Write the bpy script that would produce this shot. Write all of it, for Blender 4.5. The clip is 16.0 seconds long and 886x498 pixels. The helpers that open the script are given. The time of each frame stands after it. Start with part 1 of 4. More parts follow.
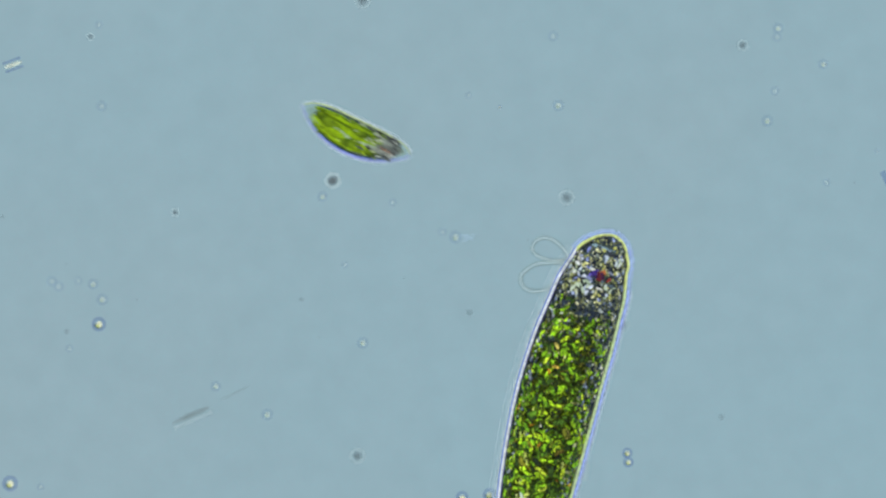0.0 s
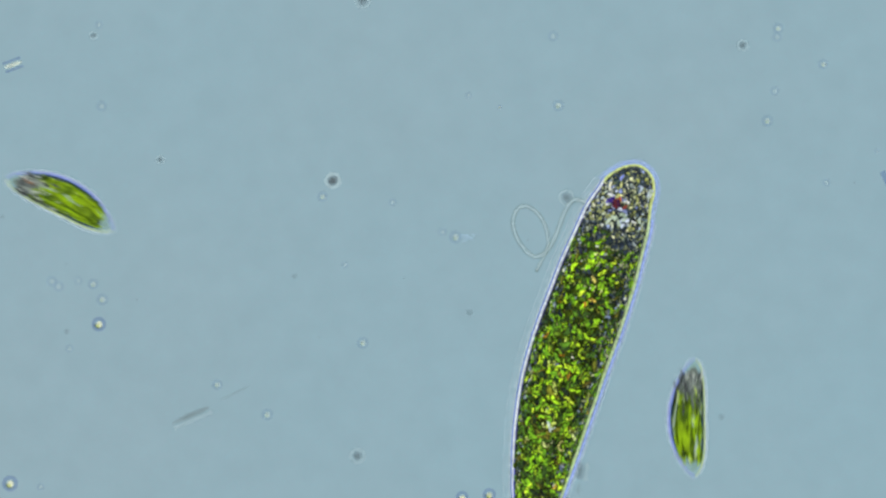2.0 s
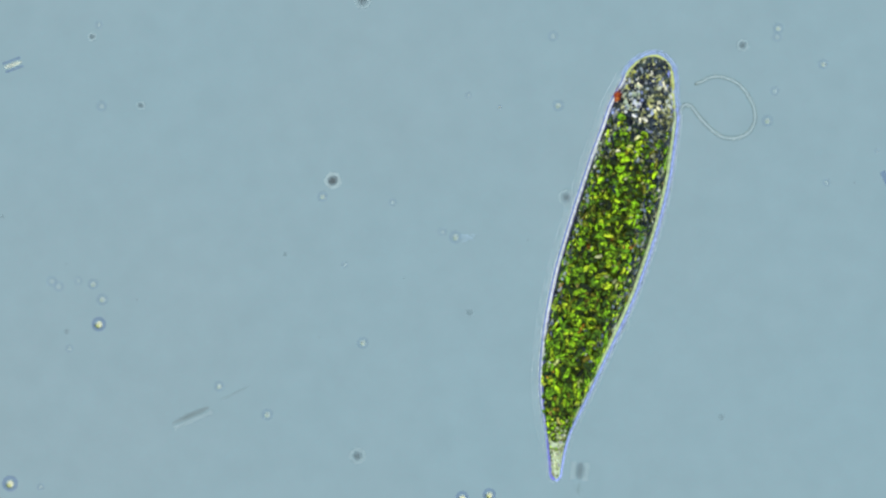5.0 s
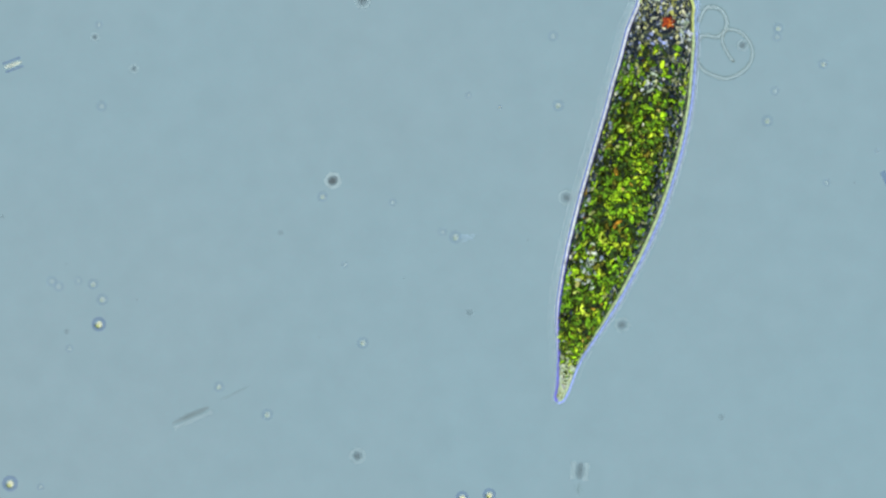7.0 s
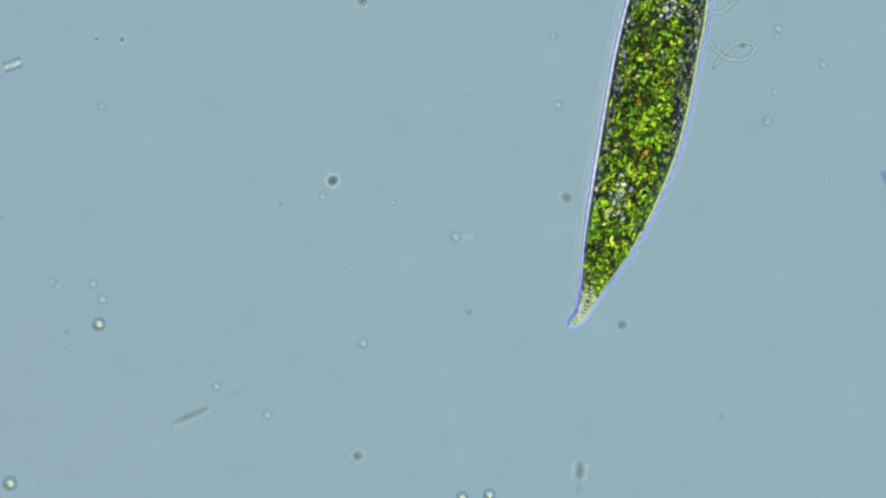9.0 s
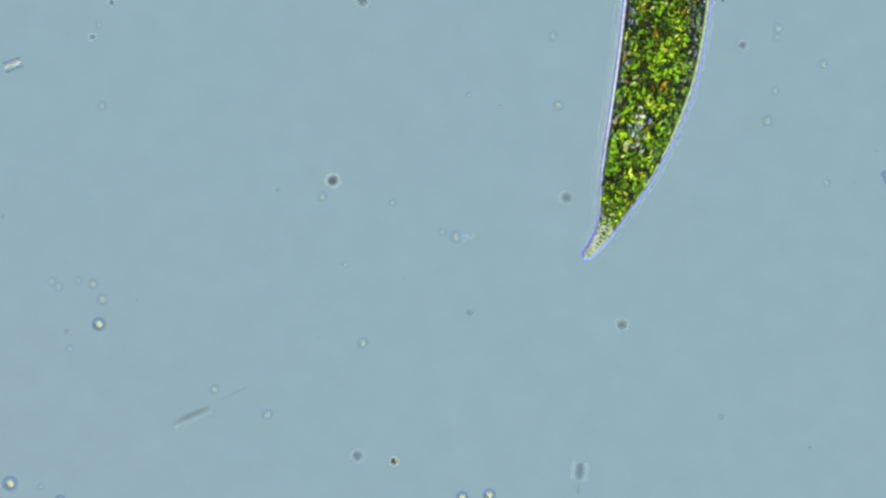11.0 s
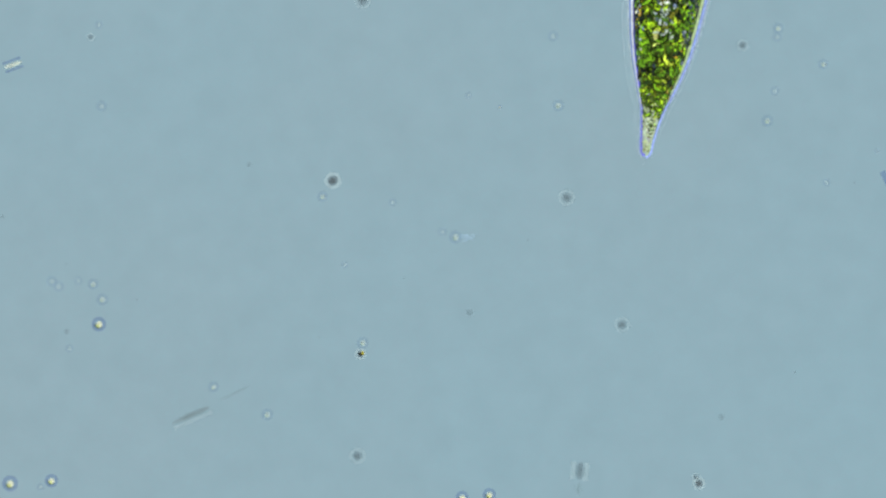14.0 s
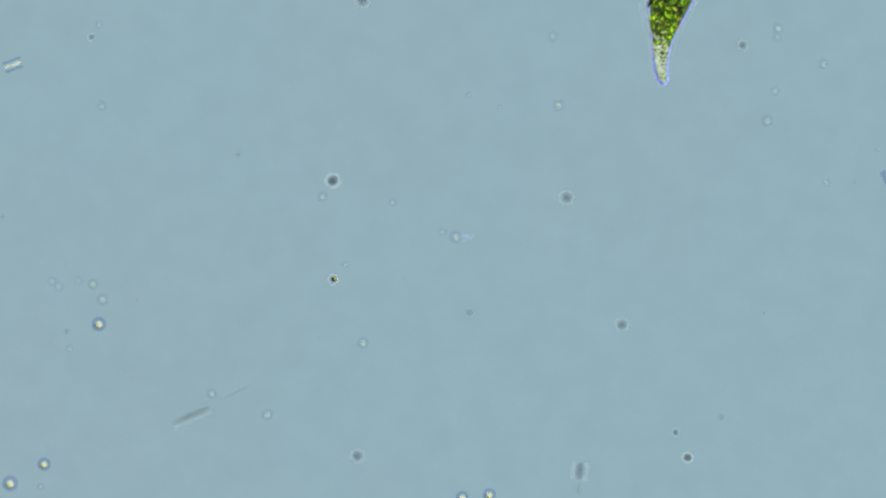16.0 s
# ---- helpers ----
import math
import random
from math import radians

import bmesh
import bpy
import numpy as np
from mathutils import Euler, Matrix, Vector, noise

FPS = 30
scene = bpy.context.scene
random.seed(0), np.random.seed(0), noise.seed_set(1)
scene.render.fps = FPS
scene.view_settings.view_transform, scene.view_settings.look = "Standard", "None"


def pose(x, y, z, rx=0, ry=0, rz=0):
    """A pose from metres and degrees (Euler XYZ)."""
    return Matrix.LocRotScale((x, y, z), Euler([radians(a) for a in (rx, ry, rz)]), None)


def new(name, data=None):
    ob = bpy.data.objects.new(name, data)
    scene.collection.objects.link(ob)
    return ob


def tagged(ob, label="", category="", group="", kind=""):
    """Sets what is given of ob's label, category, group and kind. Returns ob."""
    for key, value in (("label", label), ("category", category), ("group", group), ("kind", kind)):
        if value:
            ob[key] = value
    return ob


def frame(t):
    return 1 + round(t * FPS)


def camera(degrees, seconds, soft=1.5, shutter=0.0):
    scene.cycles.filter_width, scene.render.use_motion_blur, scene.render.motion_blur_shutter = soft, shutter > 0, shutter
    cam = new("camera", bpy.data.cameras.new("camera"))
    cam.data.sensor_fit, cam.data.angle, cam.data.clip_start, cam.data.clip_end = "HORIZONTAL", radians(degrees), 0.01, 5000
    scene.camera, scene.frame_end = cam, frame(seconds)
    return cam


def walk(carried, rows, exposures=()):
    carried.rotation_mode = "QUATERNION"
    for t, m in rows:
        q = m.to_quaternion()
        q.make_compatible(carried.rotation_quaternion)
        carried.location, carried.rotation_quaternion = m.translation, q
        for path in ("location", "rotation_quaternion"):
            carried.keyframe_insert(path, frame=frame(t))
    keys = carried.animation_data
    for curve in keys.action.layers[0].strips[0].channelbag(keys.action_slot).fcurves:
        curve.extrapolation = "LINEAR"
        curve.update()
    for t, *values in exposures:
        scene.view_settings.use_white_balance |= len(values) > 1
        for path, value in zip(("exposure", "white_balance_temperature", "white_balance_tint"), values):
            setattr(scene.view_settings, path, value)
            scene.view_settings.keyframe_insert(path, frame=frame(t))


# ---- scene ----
# A drop of pond water under a microscope, modelled at 1 : 1000 (one micrometre is one millimetre here).
# U is one pixel of the camera's view, taken as a sixth of a micrometre; x runs right, y down the view.
U = 1 / 6000
FIELD_W, FIELD_H = 1568, 882
FOCUS = 0.0140                                   # height of the focal plane over the slide
EYE = FOCUS + FIELD_W * U / 2 / math.tan(radians(10))

cam = camera(20, 16.0, soft=2.5, shutter=0.3)
walk(cam, [(0, pose(0, 0, EYE)), (16, pose(0, 0, EYE))])


def at(x, y, z=FOCUS):
    """The place at height z that the camera sees at pixel x, y."""
    k = U * (EYE - z) / (EYE - FOCUS)
    return Vector(((x - FIELD_W / 2) * k, (FIELD_H / 2 - y) * k, z))


# ---- light: one even white world all round; bright-field light is from below, the rest is added ----
world = bpy.data.worlds.new("bright_field")
scene.world = world
world.use_nodes = True
world.node_tree.nodes["Background"].inputs["Color"].default_value = (1.0, 1.0, 1.0, 1)
world.node_tree.nodes["Background"].inputs["Strength"].default_value = 1.25
scene.view_settings.exposure = 0.0


# ---- materials ----
def nodes_of(name):
    m = bpy.data.materials.new(name)
    m.use_nodes = True
    nt = m.node_tree
    nt.nodes.clear()
    out = nt.nodes.new("ShaderNodeOutputMaterial")
    return m, nt, out


def ramp(nt, stops):
    r = nt.nodes.new("ShaderNodeValToRGB")
    while len(r.color_ramp.elements) < len(stops):
        r.color_ramp.elements.new(0.5)
    for e, (p, c) in zip(r.color_ramp.elements, stops):
        e.position, e.color = p, (*c, 1)
    return r


def organic(name, stops, by="noise", grain=900, clear=0.0, rough=0.6, bump=0.3, low=0.75, high=1.2, patch=0.0, vein=0.0):
    """A soft living surface: colours by piece or by grain, fine mottling, and some clearness."""
    m, nt, out = nodes_of(name)
    co = nt.nodes.new("ShaderNodeTexCoord")
    fine = nt.nodes.new("ShaderNodeTexNoise")
    fine.inputs["Scale"].default_value = grain
    fine.inputs["Detail"].default_value = 3
    nt.links.new(co.outputs["Object"], fine.inputs["Vector"])
    r = ramp(nt, stops)
    if by == "island":
        g = nt.nodes.new("ShaderNodeNewGeometry")
        src = g.outputs["Random Per Island"]
    elif by == "object":
        g = nt.nodes.new("ShaderNodeObjectInfo")
        src = g.outputs["Random"]
    else:
        broad = nt.nodes.new("ShaderNodeTexNoise")
        broad.inputs["Scale"].default_value = grain * 0.35
        nt.links.new(co.outputs["Object"], broad.inputs["Vector"])
        src = broad.outputs["Fac"]
    nt.links.new(src, r.inputs["Fac"])
    tone = nt.nodes.new("ShaderNodeMapRange")
    tone.inputs["From Min"].default_value, tone.inputs["From Max"].default_value = 0.3, 0.7
    tone.inputs["To Min"].default_value, tone.inputs["To Max"].default_value = low, high
    nt.links.new(fine.outputs["Fac"], tone.inputs["Value"])
    level = tone.outputs["Result"]
    if patch:
        wide = nt.nodes.new("ShaderNodeTexNoise")
        wide.inputs["Scale"].default_value, wide.inputs["Detail"].default_value = 170, 2
        nt.links.new(co.outputs["Object"], wide.inputs["Vector"])
        span = nt.nodes.new("ShaderNodeMapRange")
        span.inputs["From Min"].default_value, span.inputs["From Max"].default_value = 0.35, 0.65
        span.inputs["To Min"].default_value, span.inputs["To Max"].default_value = 1 - patch, 1 + patch
        nt.links.new(wide.outputs["Fac"], span.inputs["Value"])
        both = nt.nodes.new("ShaderNodeMath")
        both.operation = "MULTIPLY"
        nt.links.new(level, both.inputs[0])
        nt.links.new(span.outputs["Result"], both.inputs[1])
        level = both.outputs["Value"]
    if vein:                                      # thin dark curling folds
        curl = nt.nodes.new("ShaderNodeTexNoise")
        curl.inputs["Scale"].default_value, curl.inputs["Detail"].default_value = 480, 1
        curl.inputs["Distortion"].default_value = 1.2
        nt.links.new(co.outputs["Object"], curl.inputs["Vector"])
        less = nt.nodes.new("ShaderNodeMath")
        less.operation = "SUBTRACT"
        less.inputs[1].default_value = 0.5
        nt.links.new(curl.outputs["Fac"], less.inputs[0])
        size = nt.nodes.new("ShaderNodeMath")
        size.operation = "ABSOLUTE"
        nt.links.new(less.outputs["Value"], size.inputs[0])
        fold = nt.nodes.new("ShaderNodeMapRange")
        fold.interpolation_type = "SMOOTHSTEP"
        fold.inputs["From Min"].default_value, fold.inputs["From Max"].default_value = 0.008, 0.075
        fold.inputs["To Min"].default_value, fold.inputs["To Max"].default_value = 1 - vein, 1.15
        nt.links.new(size.outputs["Value"], fold.inputs["Value"])
        cut = nt.nodes.new("ShaderNodeMath")
        cut.operation = "MULTIPLY"
        nt.links.new(level, cut.inputs[0])
        nt.links.new(fold.outputs["Result"], cut.inputs[1])
        level = cut.outputs["Value"]
    mul = nt.nodes.new("ShaderNodeVectorMath")
    mul.operation = "SCALE"
    nt.links.new(r.outputs["Color"], mul.inputs[0])
    nt.links.new(level, mul.inputs["Scale"])
    b = nt.nodes.new("ShaderNodeBsdfPrincipled")
    b.inputs["Roughness"].default_value = rough
    b.inputs["Specular IOR Level"].default_value = 0.15
    nt.links.new(mul.outputs["Vector"], b.inputs["Base Color"])
    if bump:
        bp = nt.nodes.new("ShaderNodeBump")
        bp.inputs["Strength"].default_value, bp.inputs["Distance"].default_value = bump, 0.0004
        nt.links.new(fine.outputs["Fac"], bp.inputs["Height"])
        nt.links.new(bp.outputs["Normal"], b.inputs["Normal"])
    if clear:
        tr = nt.nodes.new("ShaderNodeBsdfTransparent")
        mix = nt.nodes.new("ShaderNodeMixShader")
        mix.inputs["Fac"].default_value = clear
        nt.links.new(b.outputs["BSDF"], mix.inputs[1])
        nt.links.new(tr.outputs["BSDF"], mix.inputs[2])
        nt.links.new(mix.outputs["Shader"], out.inputs["Surface"])
    else:
        nt.links.new(b.outputs["BSDF"], out.inputs["Surface"])
    return m


def one(c):
    return [(0.0, tuple(v * 0.94 for v in c)), (1.0, c)]


def tinted(name, colour):
    """A clear jelly that takes some of the light passing through it, a little unevenly."""
    m, nt, out = nodes_of(name)
    co = nt.nodes.new("ShaderNodeTexCoord")
    n = nt.nodes.new("ShaderNodeTexNoise")
    n.inputs["Scale"].default_value, n.inputs["Detail"].default_value = 700, 2
    nt.links.new(co.outputs["Object"], n.inputs["Vector"])
    r = ramp(nt, [(0.3, tuple(c ** 1.25 for c in colour)), (0.7, tuple(c ** 0.8 for c in colour))])
    nt.links.new(n.outputs["Fac"], r.inputs["Fac"])
    tr = nt.nodes.new("ShaderNodeBsdfTransparent")
    nt.links.new(r.outputs["Color"], tr.inputs["Color"])
    nt.links.new(tr.outputs["BSDF"], out.inputs["Surface"])
    return m


def slide_glass():
    """Blue-filtered glass slide; the lamp's uneven tint and faint mottling are put into its colour."""
    m, nt, out = nodes_of("blue_filtered_glass")
    co = nt.nodes.new("ShaderNodeTexCoord")
    broad = nt.nodes.new("ShaderNodeTexNoise")
    broad.inputs["Scale"].default_value, broad.inputs["Detail"].default_value = 9, 2
    fine = nt.nodes.new("ShaderNodeTexNoise")
    fine.inputs["Scale"].default_value, fine.inputs["Detail"].default_value = 110, 5
    for n in (broad, fine):
        nt.links.new(co.outputs["Object"], n.inputs["Vector"])
    r = ramp(nt, [(0.3, (0.4865, 0.5835, 0.622)), (0.7, (0.4755, 0.590, 0.634))])
    xyz = nt.nodes.new("ShaderNodeSeparateXYZ")
    nt.links.new(co.outputs["Object"], xyz.inputs["Vector"])
    # uneven lamp tint painted across the glass, pinker towards the left
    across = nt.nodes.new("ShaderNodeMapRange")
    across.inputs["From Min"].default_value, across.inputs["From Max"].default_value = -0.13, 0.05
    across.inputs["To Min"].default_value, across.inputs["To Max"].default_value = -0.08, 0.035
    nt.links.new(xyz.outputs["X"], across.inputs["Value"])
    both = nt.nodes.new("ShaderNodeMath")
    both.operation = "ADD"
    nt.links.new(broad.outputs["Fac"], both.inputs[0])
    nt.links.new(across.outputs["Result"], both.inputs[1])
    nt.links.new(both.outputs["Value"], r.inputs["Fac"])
    tone = nt.nodes.new("ShaderNodeMapRange")
    tone.inputs["From Min"].default_value, tone.inputs["From Max"].default_value = 0.3, 0.7
    tone.inputs["To Min"].default_value, tone.inputs["To Max"].default_value = 0.984, 1.016
    nt.links.new(fine.outputs["Fac"], tone.inputs["Value"])
    mul = nt.nodes.new("ShaderNodeVectorMath")
    mul.operation = "SCALE"
    nt.links.new(r.outputs["Color"], mul.inputs[0])
    nt.links.new(tone.outputs["Result"], mul.inputs["Scale"])
    chroma_grain = nt.nodes.new("ShaderNodeTexNoise")     # very fine pinkish and bluish camera grain, put into the glass colour
    chroma_grain.inputs["Scale"].default_value, chroma_grain.inputs["Detail"].default_value = 950, 2
    nt.links.new(co.outputs["Object"], chroma_grain.inputs["Vector"])
    hue = ramp(nt, [(0.3, (0.990, 0.979, 0.984)), (0.5, (0.982, 0.985, 0.980)), (0.7, (0.975, 0.990, 0.991))])
    nt.links.new(chroma_grain.outputs["Fac"], hue.inputs["Fac"])
    grain = nt.nodes.new("ShaderNodeVectorMath")
    grain.operation = "MULTIPLY"
    nt.links.new(mul.outputs["Vector"], grain.inputs[0])
    nt.links.new(hue.outputs["Color"], grain.inputs[1])
    lift = nt.nodes.new("ShaderNodeVectorMath")
    lift.operation = "SCALE"
    lift.inputs["Scale"].default_value = 1 / 0.9835
    nt.links.new(grain.outputs["Vector"], lift.inputs[0])
    tr = nt.nodes.new("ShaderNodeBsdfTransparent")
    nt.links.new(lift.outputs["Vector"], tr.inputs["Color"])
    nt.links.new(tr.outputs["BSDF"], out.inputs["Surface"])
    return m


GREENS = [(0, (0.0078, 0.016, 0.01)), (0.16, (0.0291, 0.07, 0.01)), (0.34, (0.0825, 0.2, 0.011)), (0.4, (0.1649, 0.14, 0.012)), (0.46, (0.1115, 0.28, 0.011)),
          (0.7, (0.2231, 0.5, 0.012)), (0.86, (0.388, 0.66, 0.013)), (0.94, (0.5626, 0.74, 0.038)), (0.975, (0.5432, 0.64, 0.228)), (0.992, (0.582, 0.38, 0.028)), (1, (0.388, 0.16, 0.016))]
GREYS = [(0.0, (0.010, 0.014, 0.03)), (0.28, (0.05, 0.06, 0.07)), (0.42, (0.20, 0.24, 0.10)), (0.56, (0.52, 0.56, 0.14)),
         (0.66, (0.22, 0.28, 0.66)), (0.74, (0.46, 0.58, 0.86)), (0.82, (0.74, 0.78, 0.26)), (0.92, (0.94, 0.94, 0.62)), (1.0, (0.93, 0.97, 1.0))]
M = {
    "glass": slide_glass(),
    "chloroplast": organic("chloroplast_green", GREENS, "island", grain=1100, low=0.48, high=1.46, patch=0.36, vein=0.9, bump=0.1),
    "chloroplast_one": organic("chloroplast_green_single", GREENS, "object", grain=1100, low=0.50, high=1.48, vein=0.88, bump=0.1),
    "dark_outline": organic("dark_green_outline", [(0.36, (0.010, 0.018, 0.003)), (0.64, (0.07, 0.09, 0.005))]),
    "granule": organic("anterior_granules", GREYS, "island", low=0.5, high=1.3),
    "granule_dim": organic("slate_granules", [(0, (0.008, 0.014, 0.028)), (0.44, (0.026, 0.042, 0.068)), (0.62, (0.07, 0.10, 0.13)), (0.76, (0.15, 0.18, 0.10)), (0.87, (0.30, 0.34, 0.15)), (0.94, (0.20, 0.28, 0.46)), (1, (0.62, 0.68, 0.46))], "island", low=0.5, high=1.3),
    "tail_granule": organic("tail_granules", [(0, (0.16, 0.18, 0.08)), (0.2, (0.27, 0.32, 0.16)), (0.35, (0.32, 0.34, 0.42)), (0.6, (0.42, 0.54, 0.28)), (0.85, (0.56, 0.66, 0.40)), (1, (0.74, 0.80, 0.62))], "island"),
    "core_green": organic("dark_green_cytoplasm", [(0.38, (0.010, 0.022, 0.002)), (0.66, (0.085, 0.14, 0.003))]),
    "core_grey": organic("slate_cytoplasm", [(0.35, (0.014, 0.028, 0.042)), (0.65, (0.09, 0.14, 0.13))]),
    "core_olive": organic("olive_cytoplasm", [(0.38, (0.012, 0.022, 0.016)), (0.62, (0.09, 0.14, 0.04))]),
    "core_tail": organic("pale_tail_cytoplasm", [(0.3, (0.46, 0.61, 0.40)), (0.7, (0.58, 0.72, 0.54))]),
    "core_fade": organic("pale_green_tail_cytoplasm", [(0.35, (0.26, 0.36, 0.14)), (0.65, (0.50, 0.62, 0.36))]),
    "core_mid": organic("green_tail_cytoplasm", [(0.35, (0.13, 0.20, 0.03)), (0.65, (0.38, 0.49, 0.18))]),
    "eyespot_orange": organic("orange_eyespot_grains", [(0, (0.10, 0.012, 0.008)), (0.35, (0.26, 0.035, 0.010)), (0.7, (0.50, 0.09, 0.015)), (1, (0.64, 0.26, 0.04))], "island"),
    "violet_grain": organic("violet_grains", [(0, (0.03, 0.015, 0.12)), (0.6, (0.07, 0.04, 0.30)), (1, (0.16, 0.14, 0.55))], "island"),
    # optical halo and fringe light at the cell edge, put into these colours
    "yellow_line": organic("yellow_wall_halo", one((0.70, 0.82, 0.29)), bump=0),
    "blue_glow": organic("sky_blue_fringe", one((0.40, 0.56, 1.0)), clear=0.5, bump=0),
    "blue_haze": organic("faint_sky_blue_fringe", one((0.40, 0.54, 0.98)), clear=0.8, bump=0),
    "periwinkle": organic("periwinkle_wall_halo", one((0.37, 0.49, 1.0)), clear=0.1, bump=0),
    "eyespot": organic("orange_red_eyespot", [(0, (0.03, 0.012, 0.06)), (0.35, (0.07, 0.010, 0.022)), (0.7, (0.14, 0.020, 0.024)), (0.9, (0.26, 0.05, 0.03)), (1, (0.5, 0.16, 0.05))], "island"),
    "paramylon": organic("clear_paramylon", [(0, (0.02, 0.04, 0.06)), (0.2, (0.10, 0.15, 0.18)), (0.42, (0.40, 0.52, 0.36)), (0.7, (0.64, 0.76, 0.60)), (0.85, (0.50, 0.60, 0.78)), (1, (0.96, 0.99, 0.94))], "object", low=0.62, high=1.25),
    # refraction shade and halo light at the cell edges, put into these colours
    "dark_line": organic("dark_refraction_edge", [(0.4, (0.008, 0.014, 0.022)), (0.6, (0.05, 0.065, 0.05))], grain=2200, low=0.4, high=1.6),
    "white_line": organic("bright_wall_halo", one((0.88, 0.95, 1.0)), bump=0),
    "cream_line": organic("cream_wall_halo", one((0.60, 0.79, 0.42)), bump=0),
    "violet_line": organic("violet_wall_halo", one((0.16, 0.17, 0.74)), bump=0),
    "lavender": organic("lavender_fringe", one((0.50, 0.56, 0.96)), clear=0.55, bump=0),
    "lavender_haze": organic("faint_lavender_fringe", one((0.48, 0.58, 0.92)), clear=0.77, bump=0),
    "blue_halo": organic("deep_blue_halo", one((0.17, 0.25, 0.80)), clear=0.28, bump=0),
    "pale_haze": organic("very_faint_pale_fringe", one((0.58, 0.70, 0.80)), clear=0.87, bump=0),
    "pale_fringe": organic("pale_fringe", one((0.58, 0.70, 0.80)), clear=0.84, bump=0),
    "violet_soft": organic("soft_violet_skin_halo", one((0.22, 0.28, 0.80)), clear=0.35, bump=0),
    "cream_soft": organic("soft_cream_skin_halo", one((0.58, 0.70, 0.30)), clear=0.28, bump=0),
    "white_faint": organic("faint_white_halo", one((0.70, 0.80, 0.84)), clear=0.76, bump=0),
    "flagellum": organic("pale_flagellum", one((0.56, 0.67, 0.66)), clear=0.76, bump=0),
    "flagellum_core": tinted("grey_flagellum_core", (0.81, 0.825, 0.79)),
    "flagellum_tip": tinted("dark_flagellum_tip", (0.64, 0.64, 0.58)),
    "swimmer_skin": tinted("clear_green_skin", (0.965, 0.985, 0.95)),
    "swimmer_core": organic("swimmer_cytoplasm", [(0.35, (0.05, 0.10, 0.004)), (0.65, (0.20, 0.31, 0.010))], clear=0.12),
    "swimmer_eyespot": organic("pale_orange_eyespot", [(0, (0.26, 0.12, 0.07)), (1, (0.44, 0.24, 0.14))], clear=0.45),
    "swimmer_film": tinted("swimmer_green_film", (0.93, 0.945, 0.88)),
    "swimmer_front": organic("swimmer_grey_front", [(0.35, (0.08, 0.10, 0.11)), (0.65, (0.34, 0.39, 0.38))], grain=600, clear=0.35),
    "swimmer_edge": tinted("swimmer_dark_edge", (0.42, 0.48, 0.55)),
    "swimmer_band": organic("swimmer_chloroplast", [(0, (0.02, 0.045, 0.002)), (0.25, (0.09, 0.15, 0.003)), (0.55, (0.23, 0.37, 0.004)), (0.8, (0.42, 0.58, 0.008)), (0.9, (0.50, 0.58, 0.22)), (1, (0.56, 0.66, 0.50))], "island", grain=500, low=0.55, high=1.35, bump=0.1),
    "swimmer_pale": organic("swimmer_pale_streaks", [(0, (0.40, 0.50, 0.40)), (1, (0.52, 0.62, 0.60))], grain=500, clear=0.3, bump=0.1),
    "swimmer_grey": organic("swimmer_granules", [(0, (0.05, 0.06, 0.07)), (0.6, (0.17, 0.20, 0.20)), (0.8, (0.36, 0.40, 0.38)), (1, (0.66, 0.70, 0.66))], "island", clear=0.25),
    "bead": organic("cream_bead", one((0.80, 0.84, 0.62)), clear=0.40, bump=0),
    "rod_core": organic("cream_rod", one((0.66, 0.73, 0.60)), clear=0.60, bump=0),
    "bead_soft": organic("cream_bead_faint", one((0.52, 0.62, 0.56)), clear=0.76, bump=0),
    "bead_faint": organic("cream_bead_very_faint", one((0.46, 0.56, 0.54)), clear=0.84, bump=0),
    "bead_yellow": tinted("yellow_green_glint", (0.95, 0.97, 0.62)),
    "bead_yellow_soft": tinted("faint_yellow_green_glint", (0.98, 0.99, 0.88)),
    "ring": tinted("blue_bead_rim", (0.68, 0.71, 0.88)),
    "ring_soft": tinted("blue_bead_rim_faint", (0.875, 0.895, 0.95)),
    "ring_faint": tinted("blue_bead_rim_very_faint", (0.91, 0.92, 0.97)),
    "speck": tinted("dark_debris", (0.80, 0.775, 0.77)),
    "speck_soft": tinted("grey_debris", (0.878, 0.872, 0.872)),
    "speck_faint": tinted("faint_grey_debris", (0.955, 0.955, 0.955)),
    "speck_brown": tinted("brownish_grey_debris", (0.905, 0.895, 0.885)),
    "olive_shade": tinted("olive_crescent_shade", (0.70, 0.68, 0.55)),
    "speck_black": tinted("black_debris", (0.34, 0.33, 0.30)),
    "smear": organic("pale_blue_smear", one((0.36, 0.56, 0.80)), clear=0.85, bump=0),
    "speck_ghost": tinted("ghostly_grey_debris", (0.975, 0.975, 0.97)),
    # optical halo round specks and rods, put into these pale colours
    "halo": organic("pale_halo_rim", one((0.50, 0.62, 0.62)), clear=0.72, bump=0),
    "rod_edge": organic("pale_rod_halo", one((0.47, 0.59, 0.60)), clear=0.80, bump=0),
    "halo_soft": organic("faint_pale_halo_rim", one((0.44, 0.56, 0.57)), clear=0.86, bump=0),
    "yellow": organic("yellow_grain", one((0.45, 0.42, 0.05)), bump=0),
}


